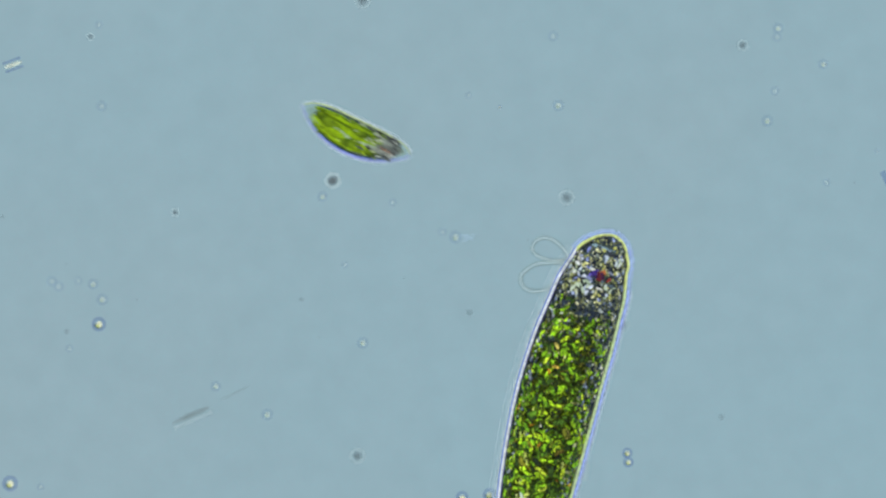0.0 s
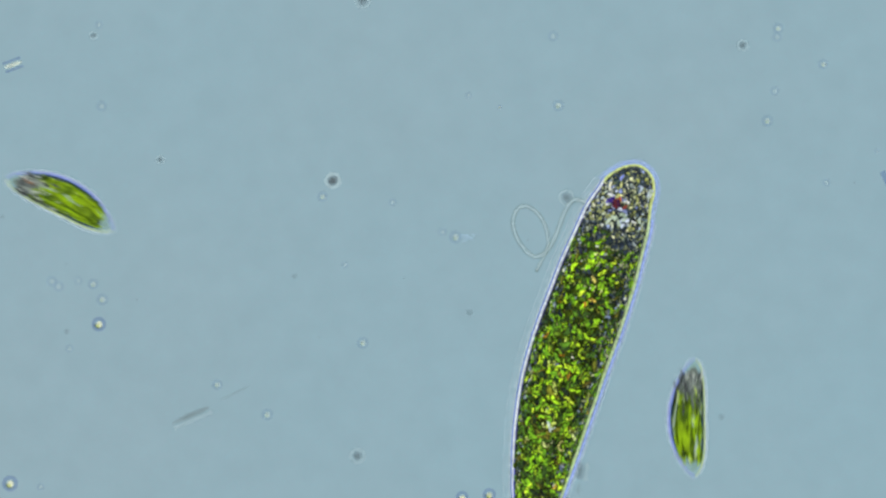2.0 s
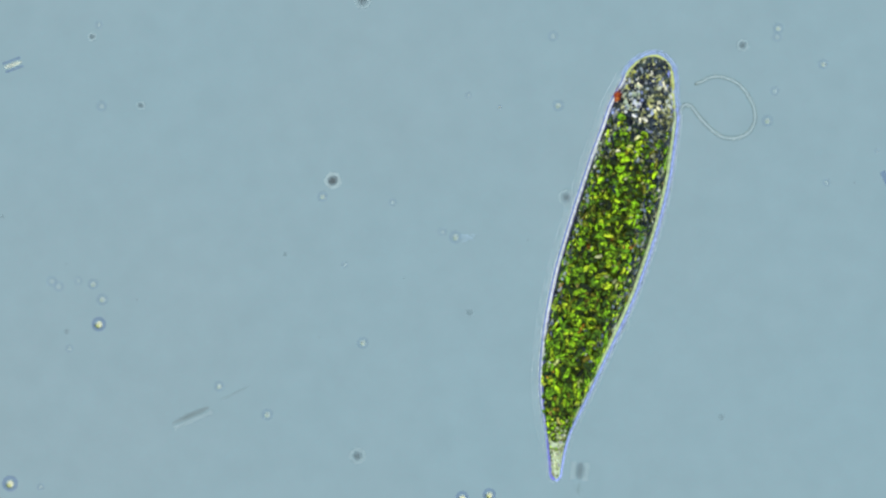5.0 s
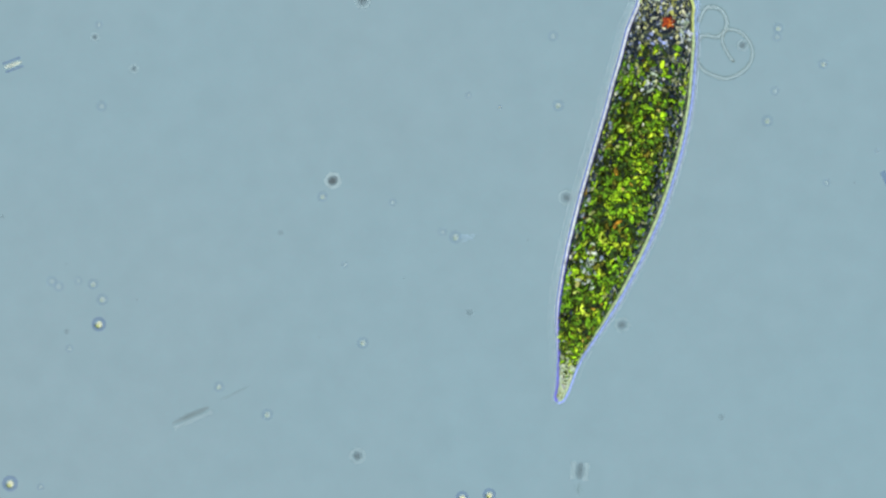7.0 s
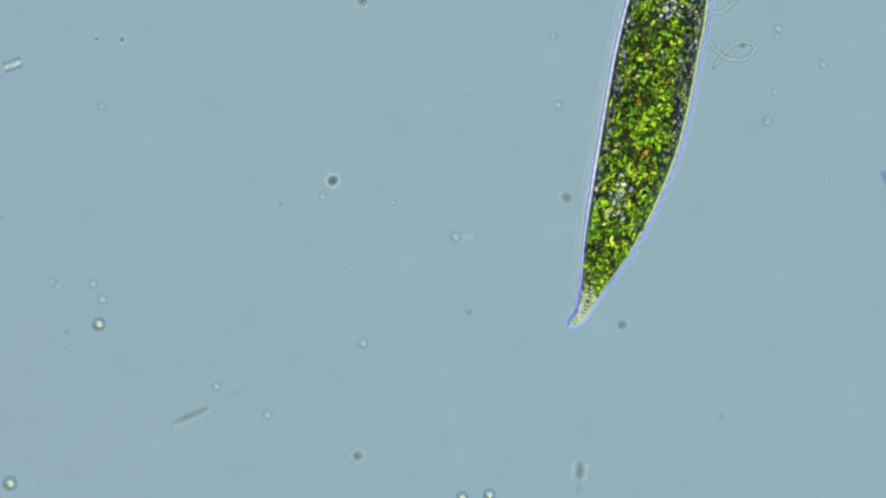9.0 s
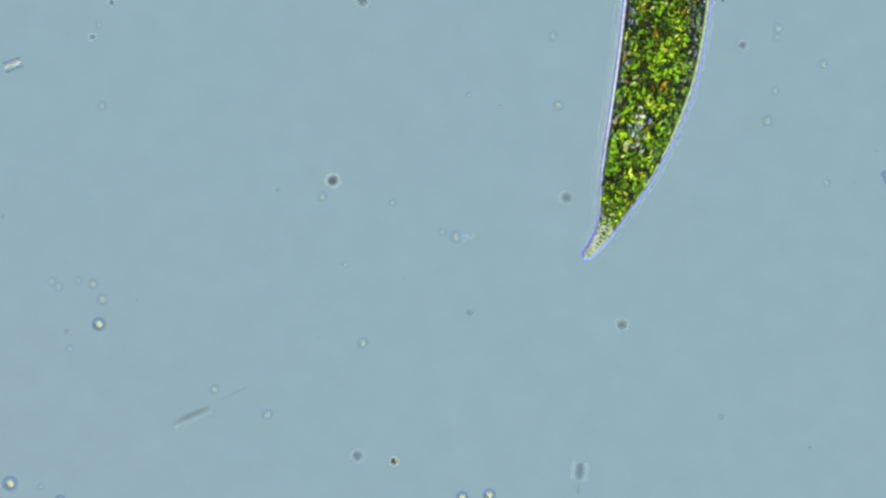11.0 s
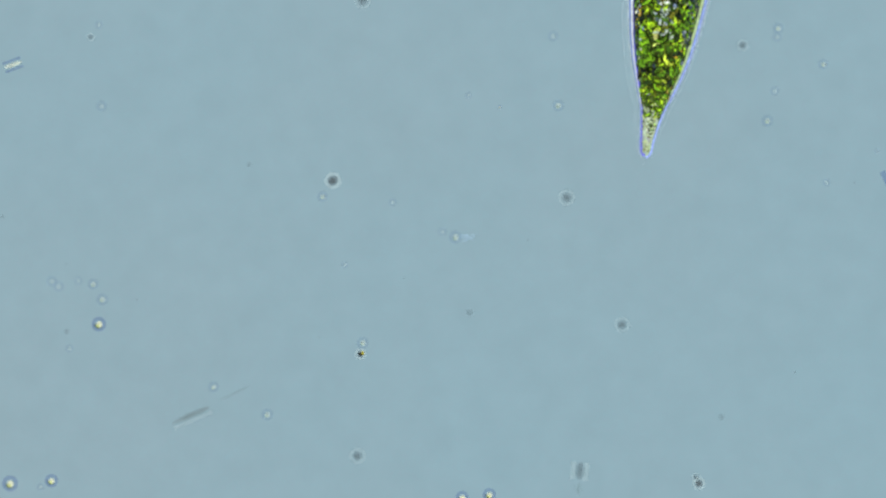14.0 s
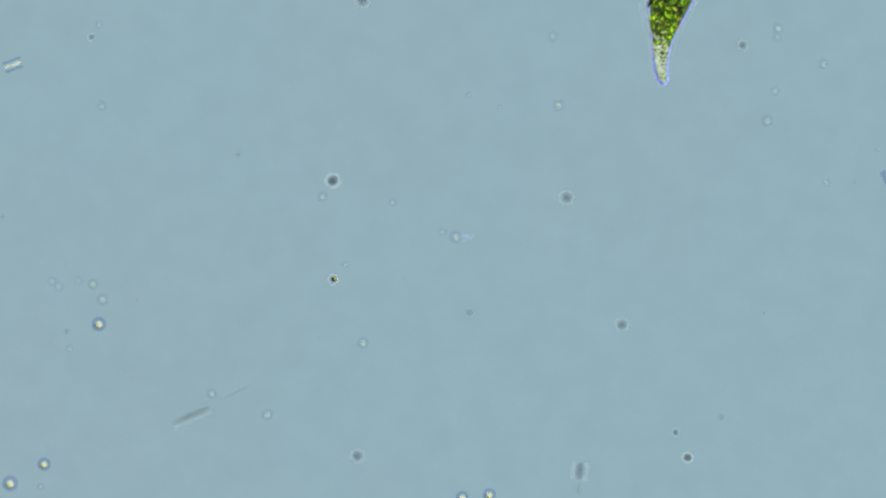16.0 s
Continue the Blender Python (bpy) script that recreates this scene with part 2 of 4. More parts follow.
# ---- mesh helpers ----
class Soup:
    """Collects rounded pieces into one mesh."""

    def __init__(self):
        self.v, self.f, self.m = [], [], []

    def grid(self, rings, mat=0, cap=True):
        """Skin over equal closed rings of points."""
        base, k = len(self.v), len(rings[0])
        for r in rings:
            self.v.extend(r)
        for i in range(len(rings) - 1):
            for j in range(k):
                a, b = base + i * k + j, base + i * k + (j + 1) % k
                self.f.append((a, b, b + k, a + k))
                self.m.append(mat)
        if cap:
            self.f.append(tuple(base + j for j in range(k))[::-1])
            last = base + (len(rings) - 1) * k
            self.f.append(tuple(last + j for j in range(k)))
            self.m += [mat, mat]

    def arch(self, pts, a, b, mat=0, sides=5):
        """A thin arched strip along points: the upper half of a tube."""
        pts = [Vector(p) for p in pts]
        base = len(self.v)
        for i, p in enumerate(pts):
            d = (pts[min(i + 1, len(pts) - 1)] - pts[max(i - 1, 0)]).normalized()
            n = Vector((-d.y, d.x, 0))
            for j in range(sides + 1):
                w = math.pi * j / sides
                self.v.append(tuple(p + n * (a * math.cos(w)) + Vector((0, 0, b * math.sin(w)))))
        for i in range(len(pts) - 1):
            for j in range(sides):
                k = base + i * (sides + 1) + j
                self.f.append((k, k + 1, k + sides + 2, k + sides + 1))
                self.m.append(mat)

    def dome(self, m, mat=0, sides=18, rings=6):
        """A low dome of unit size in m's space, open below."""
        base = len(self.v)
        for i in range(rings):
            w = math.pi / 2 * i / rings
            self.v += [tuple(m @ Vector((math.cos(w) * math.cos(q), math.cos(w) * math.sin(q), math.sin(w)))) for q in (2 * math.pi * j / sides for j in range(sides))]
        self.v.append(tuple(m @ Vector((0, 0, 1))))
        top = len(self.v) - 1
        for i in range(rings):
            for j in range(sides):
                a, b = base + i * sides + j, base + i * sides + (j + 1) % sides
                if i < rings - 1:
                    self.f.append((a, b, b + sides, a + sides))
                else:
                    self.f.append((a, b, top))
                self.m.append(mat)

    def tube(self, pts, a, b, mat=0, sides=6, cap=True):
        """An oval tube along points that lie in one level; a half wide, b half high, one number or one for each point."""
        pts = [Vector(p) for p in pts]
        rings = []
        for i, p in enumerate(pts):
            d = (pts[min(i + 1, len(pts) - 1)] - pts[max(i - 1, 0)]).normalized()
            n = Vector((-d.y, d.x, 0))
            aa, bb = (a[i], b[i]) if isinstance(a, list) else (a, b)
            rings.append([tuple(p + n * (aa * math.cos(w)) + Vector((0, 0, bb * math.sin(w))))
                          for w in (2 * math.pi * (j + 0.5) / sides for j in range(sides))])
        self.grid(rings, mat, cap)

    def blob(self, m, mat=0, sides=6, rings=4, bend=0.0):
        """A rounded grain, unit size in m's space, its long x axis bent sideways."""
        out = []
        for i in range(rings + 1):
            w = math.pi * (0.06 + 0.88 * i / rings)
            x, r = -math.cos(w), math.sin(w) ** 0.7
            cx, cy = x, bend * (1 - x * x)
            out.append([tuple(m @ Vector((cx, cy + r * math.cos(q), r * math.sin(q)))) for q in
                        (2 * math.pi * j / sides for j in range(sides))])
        self.grid(out, mat)

    def bow(self, m, r, t, turned, mat=0, n=8, sides=5):
        """An open ring of radius r, t thick, in the level of m."""
        rings = []
        for i in range(n + 1):
            q = turned * i / n
            d, th = Vector((math.cos(q), math.sin(q), 0)), t * math.sin(math.pi * (0.12 + 0.76 * i / n)) ** 0.5
            rings.append([tuple(m @ (d * (r + th * math.cos(w)) + Vector((0, 0, th * math.sin(w))))) for w in (2 * math.pi * j / sides for j in range(sides))])
        self.grid(rings, mat)

    def mesh(self, name, mats):
        me = bpy.data.meshes.new(name)
        me.from_pydata(self.v, [], self.f)
        for m in mats:
            me.materials.append(M[m])
        me.polygons.foreach_set("material_index", self.m)
        me.polygons.foreach_set("use_smooth", [True] * len(self.f))
        me.update()
        bm = bmesh.new()
        bm.from_mesh(me)
        bmesh.ops.recalc_face_normals(bm, faces=bm.faces)
        bm.to_mesh(me)
        bm.free()
        return me


def part(name, soup, mats, parent, label="", m=None):
    ob = new(name, soup.mesh(name, mats) if isinstance(soup, Soup) else soup)
    ob.parent = parent
    if m is not None:
        ob.matrix_basis = m
    return tagged(ob, label)


def smooth(t, ts, vs):
    """A smooth curve through values vs (numbers or rows) at times ts."""
    vs = np.asarray(vs, float)
    i = int(np.clip(np.searchsorted(ts, t) - 1, 0, len(ts) - 2))

    def slope(k):
        a, b = max(k - 1, 0), min(k + 1, len(ts) - 1)
        return (vs[b] - vs[a]) / (ts[b] - ts[a])
    h = ts[i + 1] - ts[i]
    u = min(max((t - ts[i]) / h, 0), 1)
    return ((2 * u ** 3 - 3 * u ** 2 + 1) * vs[i] + (u ** 3 - 2 * u ** 2 + u) * h * slope(i)
            + (3 * u ** 2 - 2 * u ** 3) * vs[i + 1] + (u ** 3 - u ** 2) * h * slope(i + 1))


# ---- the slide ----
def build_slide():
    bm = bmesh.new()
    bmesh.ops.create_cube(bm, size=1)
    bmesh.ops.scale(bm, vec=(3.0, 2.0, 0.06), verts=bm.verts)
    bmesh.ops.bevel(bm, geom=bm.edges[:], offset=0.006, segments=2, affect="EDGES")
    me = bpy.data.meshes.new("glass_slide")
    bm.to_mesh(me)
    bm.free()
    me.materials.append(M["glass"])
    ob = new("ground", me)
    ob.location.z = -0.03
    return tagged(ob, "clear blue-lit glass microscope slide with a wet surface", "glass slide", kind="structure")


# ---- the large green cell ----
LENGTH, PIECES = 768.0, 36
STEP = LENGTH / PIECES
_rs = np.array([49.1, 98.2, 147.3, 196.3, 245.4, 294.5, 343.6, 408.7, 457.8, 506.9, 555.9, 605, 644.3, 683.6, 722.8, 752.3, 768])
_rr = np.array([44.9, 58.7, 62.5, 67.4, 68.9, 70, 69.4, 67.1, 63.3, 58.2, 51.1, 42.1, 31.5, 19, 11.4, 6.9, 5.1])
_dense = np.arange(0, LENGTH + 1)
_prof = np.interp(_dense, _rs, _rr)
_prof = np.convolve(np.pad(_prof, 12, mode="edge"), np.ones(25) / 25, "valid")
_head = _dense < 50
_prof[_head] = _prof[50] * np.clip(1 - (1 - _dense[_head] / 50) ** 2, 0, 1) ** 0.59
_end = _dense > LENGTH - 9
_prof[_end] *= np.sqrt(np.clip(1 - ((_dense[_end] - LENGTH + 9) / 9.1) ** 2, 0, 1))


def skew(s):
    """How far the head's outline leans over to one side."""
    return 8.8 * max(0.0, 1 - s / 90) ** 2


def girth(s):
    return float(np.interp(s, _dense, _prof))


# times; apex x and y in view pixels; lean of the body axis in degrees at ten stations from apex to tail
STATIONS = np.array([0, 52.6, 120.3, 210.6, 315.8, 467.2, 580, 670.2, 730.4, 768])
SPINE = {
    0.0: (1078.6, 416.7, 18.3, 18.5, 18.9, 18.1, 14.6, 11.2, 10, 9.4, 10.2, 10.7),
    1.0: (1112.7, 357.3, 17.4, 22.9, 22.4, 22.2, 16.6, 12, 10.7, 9.6, 8, 5.5),
    2.0: (1122.7, 293.8, 12.1, 19.1, 20.1, 19.8, 19.2, 13.2, 9.8, 7.8, 4.7, 0.1),
    3.0: (1110.6, 235.4, 15.1, 9.6, 8.9, 15.4, 19.1, 15.9, 11.2, 8, 2.7, -3.9),
    4.0: (1137.6, 164.5, 5.5, 10.4, 14.5, 15.9, 17.8, 16.7, 10.9, 6.1, 0.6, -3.1),
    6.5: (1174.8, 1.9, 7.3, 7.5, 10, 12.7, 17.1, 19.8, 18.4, 10.9, 7.3, 14.1),
    7.5: (1191.6, -66.3, 7, 8.9, 9.9, 11.8, 15.5, 18.1, 19.6, 17.7, 15.7, 39.3),
}
SPINE_LATE = {
    8.5: (1203.7, -127.1, 6.9, 8.7, 10, 11.3, 12.6, 16.5, 19, 21.5, 20, 58.4),
    9.2: (1208.1, -173.8, 2.5, 6.9, 10.4, 12.1, 11.4, 14.6, 18.6, 18.8, 22.3, 63.5),
    11.3: (1227.6, -302.3, 10.4, 9.4, 8.8, 7.8, 7.9, 13.4, 19.4, 19.2, 32.6, 47.8),
    12.5: (1244, -384.9, 11.8, 11, 9.6, 8.5, 7.5, 9, 16.3, 18.2, 25.5, 37.4),
    13.5: (1258.1, -453.7, 11.2, 10.8, 10.1, 9.6, 9, 8, 8.6, 12.3, 14.3, 11.4),
    14.5: (1269.7, -514.7, 12.4, 11.6, 11.2, 10.5, 9.3, 7.5, 6.3, 8.7, 7.5, -3.9),
    16.0: (1292, -611.2, 10.5, 10.7, 10.8, 10.8, 10.1, 9.3, 9.1, 11.1, 0.5, -17.6),
}
# how far each flank swells at seven lengths, the one with the white edge first, then the cream one
SWELLS = np.array([0, 18, 45, 100, 250, 416, 566, 696, LENGTH])
SWELL = {
    0.0: (1.1, 3.5, 1, 0, -2.2, 0.7, 0.3, -6.6, 0.8, 0.5, -1.2, -1.2, 0.4, 0.3),
    1.0: (4.4, 7.5, 2.9, 0.9, -0.7, -0.6, -0.1, -2, -0.2, -1, -0.4, -2.1, -0.6, -0.2),
    2.0: (-0.4, 1, -0.9, -2.3, 0.2, -1.8, 1.8, -3.4, -3.2, -3.2, -1, -1.8, -1.9, 1.1),
    3.0: (-8.7, -7.9, 0.3, 0.8, -0.8, -4.1, -3.1, -16.1, -1.8, 1.7, 3.6, -2.9, -3.5, -2.7),
}
SWELL_LATER = {
    4.0: (-4.9, -4.6, -2.7, 0.6, 2.1, -3, -1.6, -8.8, -8.1, -3.5, -0.6, 0, -3.2, -1.3),
    6.5: (-0.9, -1.7, -2.7, -1.9, -0.9, -1.5, -1.3, -7.5, 0.6, -0.6, 1.2, 1.1, -2.8, -3.7),
    7.5: (4.5, 4.5, -0.1, -1.3, 1, 2, 1.4, 1.9, 1.9, -3, 0.6, 1.9, 1, -1.7),
    8.5: (1.3, 1.3, 1.4, 1.1, -1.9, 1.3, 1.8, 0.4, 0.1, -0.3, -0.3, 0.5, 1.6, -0.2),
    9.2: (3, 3.3, 3.7, 2, -0.9, -2.3, -0.1, 3.3, 3.8, 4.4, -0.5, 3, -1.9, -1.7),
}
SWELL_LATE = {
    11.3: (0.4, 0.5, 0.7, 2, -1.7, -2.3, -3, 0, -0.1, -0.2, -0.6, 1, -2.3, -1.8),
    12.5: (0.1, 0.1, 0.2, 0.6, 0.8, -2.3, -2.8, -0.1, -0.1, -0.1, -0.5, -0.5, -0.4, -3.6),
    13.5: (0, 0, 0.1, 0.2, 0.4, -0.2, -3.1, 0, -0.1, -0.1, -0.2, -0.6, -0.8, -2.9),
    14.5: (0.1, 0.1, 0.1, 0.2, 0.4, 0.7, -3, -0.1, 0, 0, -0.1, -0.2, -0.2, -2.4),
    16.0: (-0.1, -0.1, -0.1, -0.4, -1.2, -3.7, -4.3, -0.1, -0.1, -0.1, -0.4, -1.3, -3.9, -3.9),
}
SPINE.update(SPINE_LATE)
SWELL.update(SWELL_LATER)
SWELL.update(SWELL_LATE)
SPINE_T = list(SPINE)
SPINE_V = [SPINE[t] + SWELL[t] for t in SPINE]
SPOT_PIECE = int(76 / STEP)
# near-side eyespot copy, turned to fit the camera's view of the far one
SPOT_T = [0, 1.0, 2.0, 2.8, 3.4, 4.2, 5.25, 6.3, 7.5, 16.0]
SPOT_V = [6, -2, -14, -34, -50, -64, -120, -180, -186, -190]
ROLL_T = [0, 1.0, 2.0, 2.8, 3.4, 4.2, 5.25, 6.3, 7.5, 16.0]
ROLL_V = [-6, 2, 14, 35, 52, 72, 119, 165, 184, 196]


def apex_at(t):
    """The apex in view pixels."""
    return smooth(t, SPINE_T, SPINE_V)[:2]


def flank_poses(t, side):
    """Poses, from the apex, that lay the pieces of one flank end to end along the body's outline."""
    row = smooth(t, SPINE_T, SPINE_V)
    s = np.arange(0, LENGTH + 1, 2.0)
    a = np.radians(np.interp((s[1:] + s[:-1]) / 2, STATIONS, row[2:12]))
    x, y = -np.r_[0, np.cumsum(np.sin(a)) * 2], -np.r_[0, np.cumsum(np.cos(a)) * 2]
    a = np.radians(np.interp(s, STATIONS, row[2:12]))
    swell = np.interp(s, SWELLS, np.r_[0, row[12:19] if side < 0 else row[19:26], 0])
    w = side * (np.interp(s, _dense, _prof) + swell) + np.array([skew(q) for q in s])
    fx, fy = x + np.cos(a) * w, y - np.sin(a) * w
    out = []
    for i in range(PIECES):
        s0, s1 = i * STEP, (i + 1) * STEP
        p0, p1 = (Vector((np.interp(q, s, fx), np.interp(q, s, fy), 0)) for q in (s0, s1))
        g0, g1 = (Vector((side * girth(q) + skew(q), s0 - q, 0)) for q in (s0, s1))
        turn = math.atan2(p1.y - p0.y, p1.x - p0.x) - math.atan2(g1.y - g0.y, g1.x - g0.x)
        turn = (turn + math.pi) % (2 * math.pi) - math.pi
        r = Matrix.Rotation(turn, 4, "Z")
        k = 0.0 if i == 0 else 0.5
        out.append(Matrix.Translation((p0.lerp(p1, k) - r @ g0.lerp(g1, k)) * U) @ r)
    return out


def outline(s0, s1, side, off, slope, origin):
    """Lengths and points along one flank between two lengths, off outside it, in the space of the piece that begins at origin."""
    head, tip = s0 < 1, s1 > LENGTH - 1
    q = np.linspace(0, 1, 22 if head or tip else 5)
    ss = s0 + (s1 - s0) * (q ** 2 if head else 1 - (1 - q) ** 2 if tip else q)
    pts = []
    for s in ss:
        lo, hi = max(s - 0.5, 0), min(s + 0.5, LENGTH)
        d = Vector((girth(hi) - girth(lo), -(hi - lo)))
        nrm = Vector((0, 1)) if s < 0.01 else Vector((0, -1)) if s > LENGTH - 0.01 else Vector((-d.y, d.x)).normalized()
        p = Vector((girth(s), -s)) + nrm * (off + slope * (s - origin - STEP / 2))
        pts.append(Vector(((side * p.x + skew(s)) * U, (p.y + origin) * U, 0)))
    return ss, pts


# optical halo and fringes built as coloured tubes, from inside out: name, offset and half width at lengths 466, 576 and
# 706, material
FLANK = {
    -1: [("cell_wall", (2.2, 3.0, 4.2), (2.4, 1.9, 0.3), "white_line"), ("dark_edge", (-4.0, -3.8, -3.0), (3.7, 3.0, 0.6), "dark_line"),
         ("violet_edge", (-0.6, 0.3, 1.6), (0.8, 1.7, 3.0), "violet_line"), ("blue_edge", (5.7, 5.9, 5.4), (1.2, 1.2, 0.4), "blue_halo"),
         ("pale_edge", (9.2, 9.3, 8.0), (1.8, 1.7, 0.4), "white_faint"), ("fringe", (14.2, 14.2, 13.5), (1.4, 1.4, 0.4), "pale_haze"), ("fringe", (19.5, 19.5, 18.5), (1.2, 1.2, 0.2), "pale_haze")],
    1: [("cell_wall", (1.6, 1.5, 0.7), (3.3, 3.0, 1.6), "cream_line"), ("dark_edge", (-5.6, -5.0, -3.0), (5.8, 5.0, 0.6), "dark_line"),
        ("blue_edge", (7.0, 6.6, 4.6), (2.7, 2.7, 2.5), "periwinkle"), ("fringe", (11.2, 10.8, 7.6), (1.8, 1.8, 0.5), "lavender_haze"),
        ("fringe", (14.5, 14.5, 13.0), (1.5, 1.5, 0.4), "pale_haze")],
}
# the halo's yellow rim round the apex, with a blue fringe, also built as tubes
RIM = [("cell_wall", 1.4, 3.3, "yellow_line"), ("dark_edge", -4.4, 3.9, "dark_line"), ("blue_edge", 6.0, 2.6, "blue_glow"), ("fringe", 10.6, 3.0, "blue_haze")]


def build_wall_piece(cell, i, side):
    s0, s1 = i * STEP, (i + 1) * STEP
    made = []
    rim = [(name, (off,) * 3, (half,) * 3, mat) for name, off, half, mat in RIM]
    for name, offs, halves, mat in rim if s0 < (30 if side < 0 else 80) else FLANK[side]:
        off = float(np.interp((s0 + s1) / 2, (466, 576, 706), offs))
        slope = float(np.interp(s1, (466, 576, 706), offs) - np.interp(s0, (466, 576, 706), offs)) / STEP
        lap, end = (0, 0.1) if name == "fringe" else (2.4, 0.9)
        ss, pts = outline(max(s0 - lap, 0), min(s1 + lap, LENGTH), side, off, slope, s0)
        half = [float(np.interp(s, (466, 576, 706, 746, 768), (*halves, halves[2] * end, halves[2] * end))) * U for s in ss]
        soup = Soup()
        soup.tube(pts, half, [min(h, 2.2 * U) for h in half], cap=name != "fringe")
        made.append(part(name, soup, [mat], made[0] if made else cell, "" if made else "bright optical halo along the edge of the cell"))
    if 40 < s0 < 616:                             # pale and slate grains packed along the flank
        rnd = random.Random(i * 2 + side)
        bright, slate = Soup(), Soup()
        thick = 90 < s0 < 570 and side > 0         # extra slate grains stand in for this flank's refraction shade
        for _ in range(rnd.randint(36, 50) if thick and s0 < 330 else rnd.randint(23, 35) if thick else rnd.randint(7, 13)):
            s, w, a = rnd.uniform(s0, s1), side * radians(82 - (52 if thick and s0 < 330 else 40 if thick else 26) * rnd.random() ** 1.5), rnd.uniform(1.3, 3.0)
            m = surface(s, s0, w, rnd.uniform(0.92, 0.95)) @ Matrix.Rotation(rnd.uniform(0, 3), 4, "Z") @ Matrix.Diagonal((a * rnd.uniform(1, 2) * U, a * U, a * 0.8 * U, 1))
            (slate if rnd.random() < (0.93 if thick else 0.74) else bright).blob(m, sides=5, rings=3)
        for soup, mat in ((bright, "granule"), (slate, "granule_dim")):
            if soup.v:
                tagged(part("flank_granule_mass", soup, [mat], made[0]), kind="stuff")
    return made[0]


def surface(s, s0, w, depth):
    """A frame on the body's surface at length s, round angle w: x along the body, z outward."""
    r = girth(s) * depth * U
    out = Vector((math.sin(w), 0, math.cos(w)))
    along = Vector((0, -1, 0))
    side = out.cross(along)
    m = Matrix((along, side, out)).transposed().to_4x4()
    m.translation = out * r + Vector((0, -(s - s0) * U, 0))
    return m


def bean(soup, m, a, b, bend):
    """A bean-shaped chloroplast with an added dark disc under it for its outline."""
    soup.blob(m @ Matrix.Diagonal(((a + 1.3) * U, (b + 1.3) * U, b * 0.45 * U, 1)), 1, sides=7, rings=5, bend=bend * 0.8)
    soup.blob(m @ Matrix.Translation((0, 0, b * 0.3 * U)) @ Matrix.Diagonal((a * U, b * U, b * 0.6 * U, 1)), 0, sides=7, rings=5, bend=bend)


def build_content_piece(cell, i, templates, rnd):
    s0, s1 = i * STEP, (i + 1) * STEP
    mid = (s0 + s1) / 2
    zone = "core_grey" if mid < 180 else "core_olive" if mid < 240 else "core_tail" if mid > 711 else "core_fade" if mid > 682 else "core_mid" if mid > 656 else "core_green"
    hull = 0.96 if mid > 706 else 0.90 if mid > 666 else 0.82
    soup = Soup()
    rings = []
    n = 10 if i == 0 else 4
    for k in range(n):
        s = s0 - 1 + (s1 + 2 - s0) * (k / (n - 1)) ** (2 if i == 0 else 1)
        s = min(max(s, 0.4), LENGTH - 0.5)
        r = girth(s) * hull * U
        rings.append([(r * math.sin(w), -(s - s0) * U, r * math.cos(w)) for w in (2 * math.pi * j / 28 for j in range(28))])
    soup.grid(rings)
    core = part("cytoplasm", soup, [zone], cell, "granular inside of the cell")
    # grains by zone, in uneven patches
    area = 2 * math.pi * girth(mid) * STEP
    green, grey, dim, pale = Soup(), Soup(), Soup(), Soup()
    for _ in range(int(area / (15 if mid < 200 else (14 if mid > 725 else 10) if mid > 706 else 20 if mid > 666 else 46))):
        s = rnd.uniform(max(s0, 5), min(s1, LENGTH - 4))
        w = rnd.uniform(0, 2 * math.pi)
        k = min(1, girth(s) / 40) * float(np.interp(s, (300, 480), (1.0, 1.28)))
        high = float(np.interp(s, (20, 90), (0.88, 0.93)))
        patch = noise.noise(Vector((s / 55, 1.6 * math.sin(w), 1.6 * math.cos(w))))
        mix = np.interp(s, [90, 140, 190, 245, 330, 646, 675, 697, 725], [-0.06, 0.10, 0.45, 0.78, 0.95, 0.93, 0.74, 0.38, 0.10]) + 0.6 * min(patch, 0.1)
        if 290 < s < 480 and 1.5 < w < 2.55:       # a stretch of bare slate cytoplasm
            mix -= 0.55 * min(1, (s - 290) / 40, (480 - s) / 40) * (0.6 + patch)
        turn = Matrix.Rotation(rnd.uniform(0, math.pi), 4, "Z")
        if rnd.random() < mix:
            a = rnd.choice((4.2, 5.4, 6.6, 7.6, 8.8)) * rnd.uniform(0.85, 1.15) * k
            b = a * rnd.uniform(0.34, 0.58) * (1.0 if s < 430 else 0.82)
            m = surface(s, s0, w, rnd.uniform(0.80, high) if s < 656 else rnd.uniform(0.90, 0.99)) @ turn
            if rnd.random() < 0.18:               # curled round into an open ring
                r, t, turned = rnd.uniform(4.5, 8.5) * k * U, rnd.uniform(1.6, 2.5) * k * U, rnd.uniform(2.6, 5.4)
                green.bow(m, r, t, turned)
            else:
                bean(green, m, a, b, rnd.uniform(-1.3, 1.3))
        elif s > 628 and rnd.random() < (s - 628) / 30:
            a = rnd.uniform(1.0, 2.6)
            m = surface(s, s0, w, rnd.uniform(0.90, 0.96)) @ turn @ Matrix.Diagonal((a * 1.5 * U, a * U, a * 0.7 * U, 1))
            pale.blob(m, sides=5, rings=3)
        else:
            a = rnd.choice((1.1, 1.4, 1.7, 2.1, 3.0)) * rnd.uniform(0.8, 1.2) * min(1, 0.6 + 0.4 * k)
            m = surface(s, s0, w, rnd.uniform(0.80, high)) @ turn @ Matrix.Diagonal((a * rnd.uniform(1.0, 2.4) * U, a * U, a * 0.8 * U, 1))
            shade = np.interp(s, [115, 130, 200, 260], [0.50, 0.86, 0.80, 0.85])
            q = math.degrees(w + math.pi) % 360 - 180     # paler round the reservoir
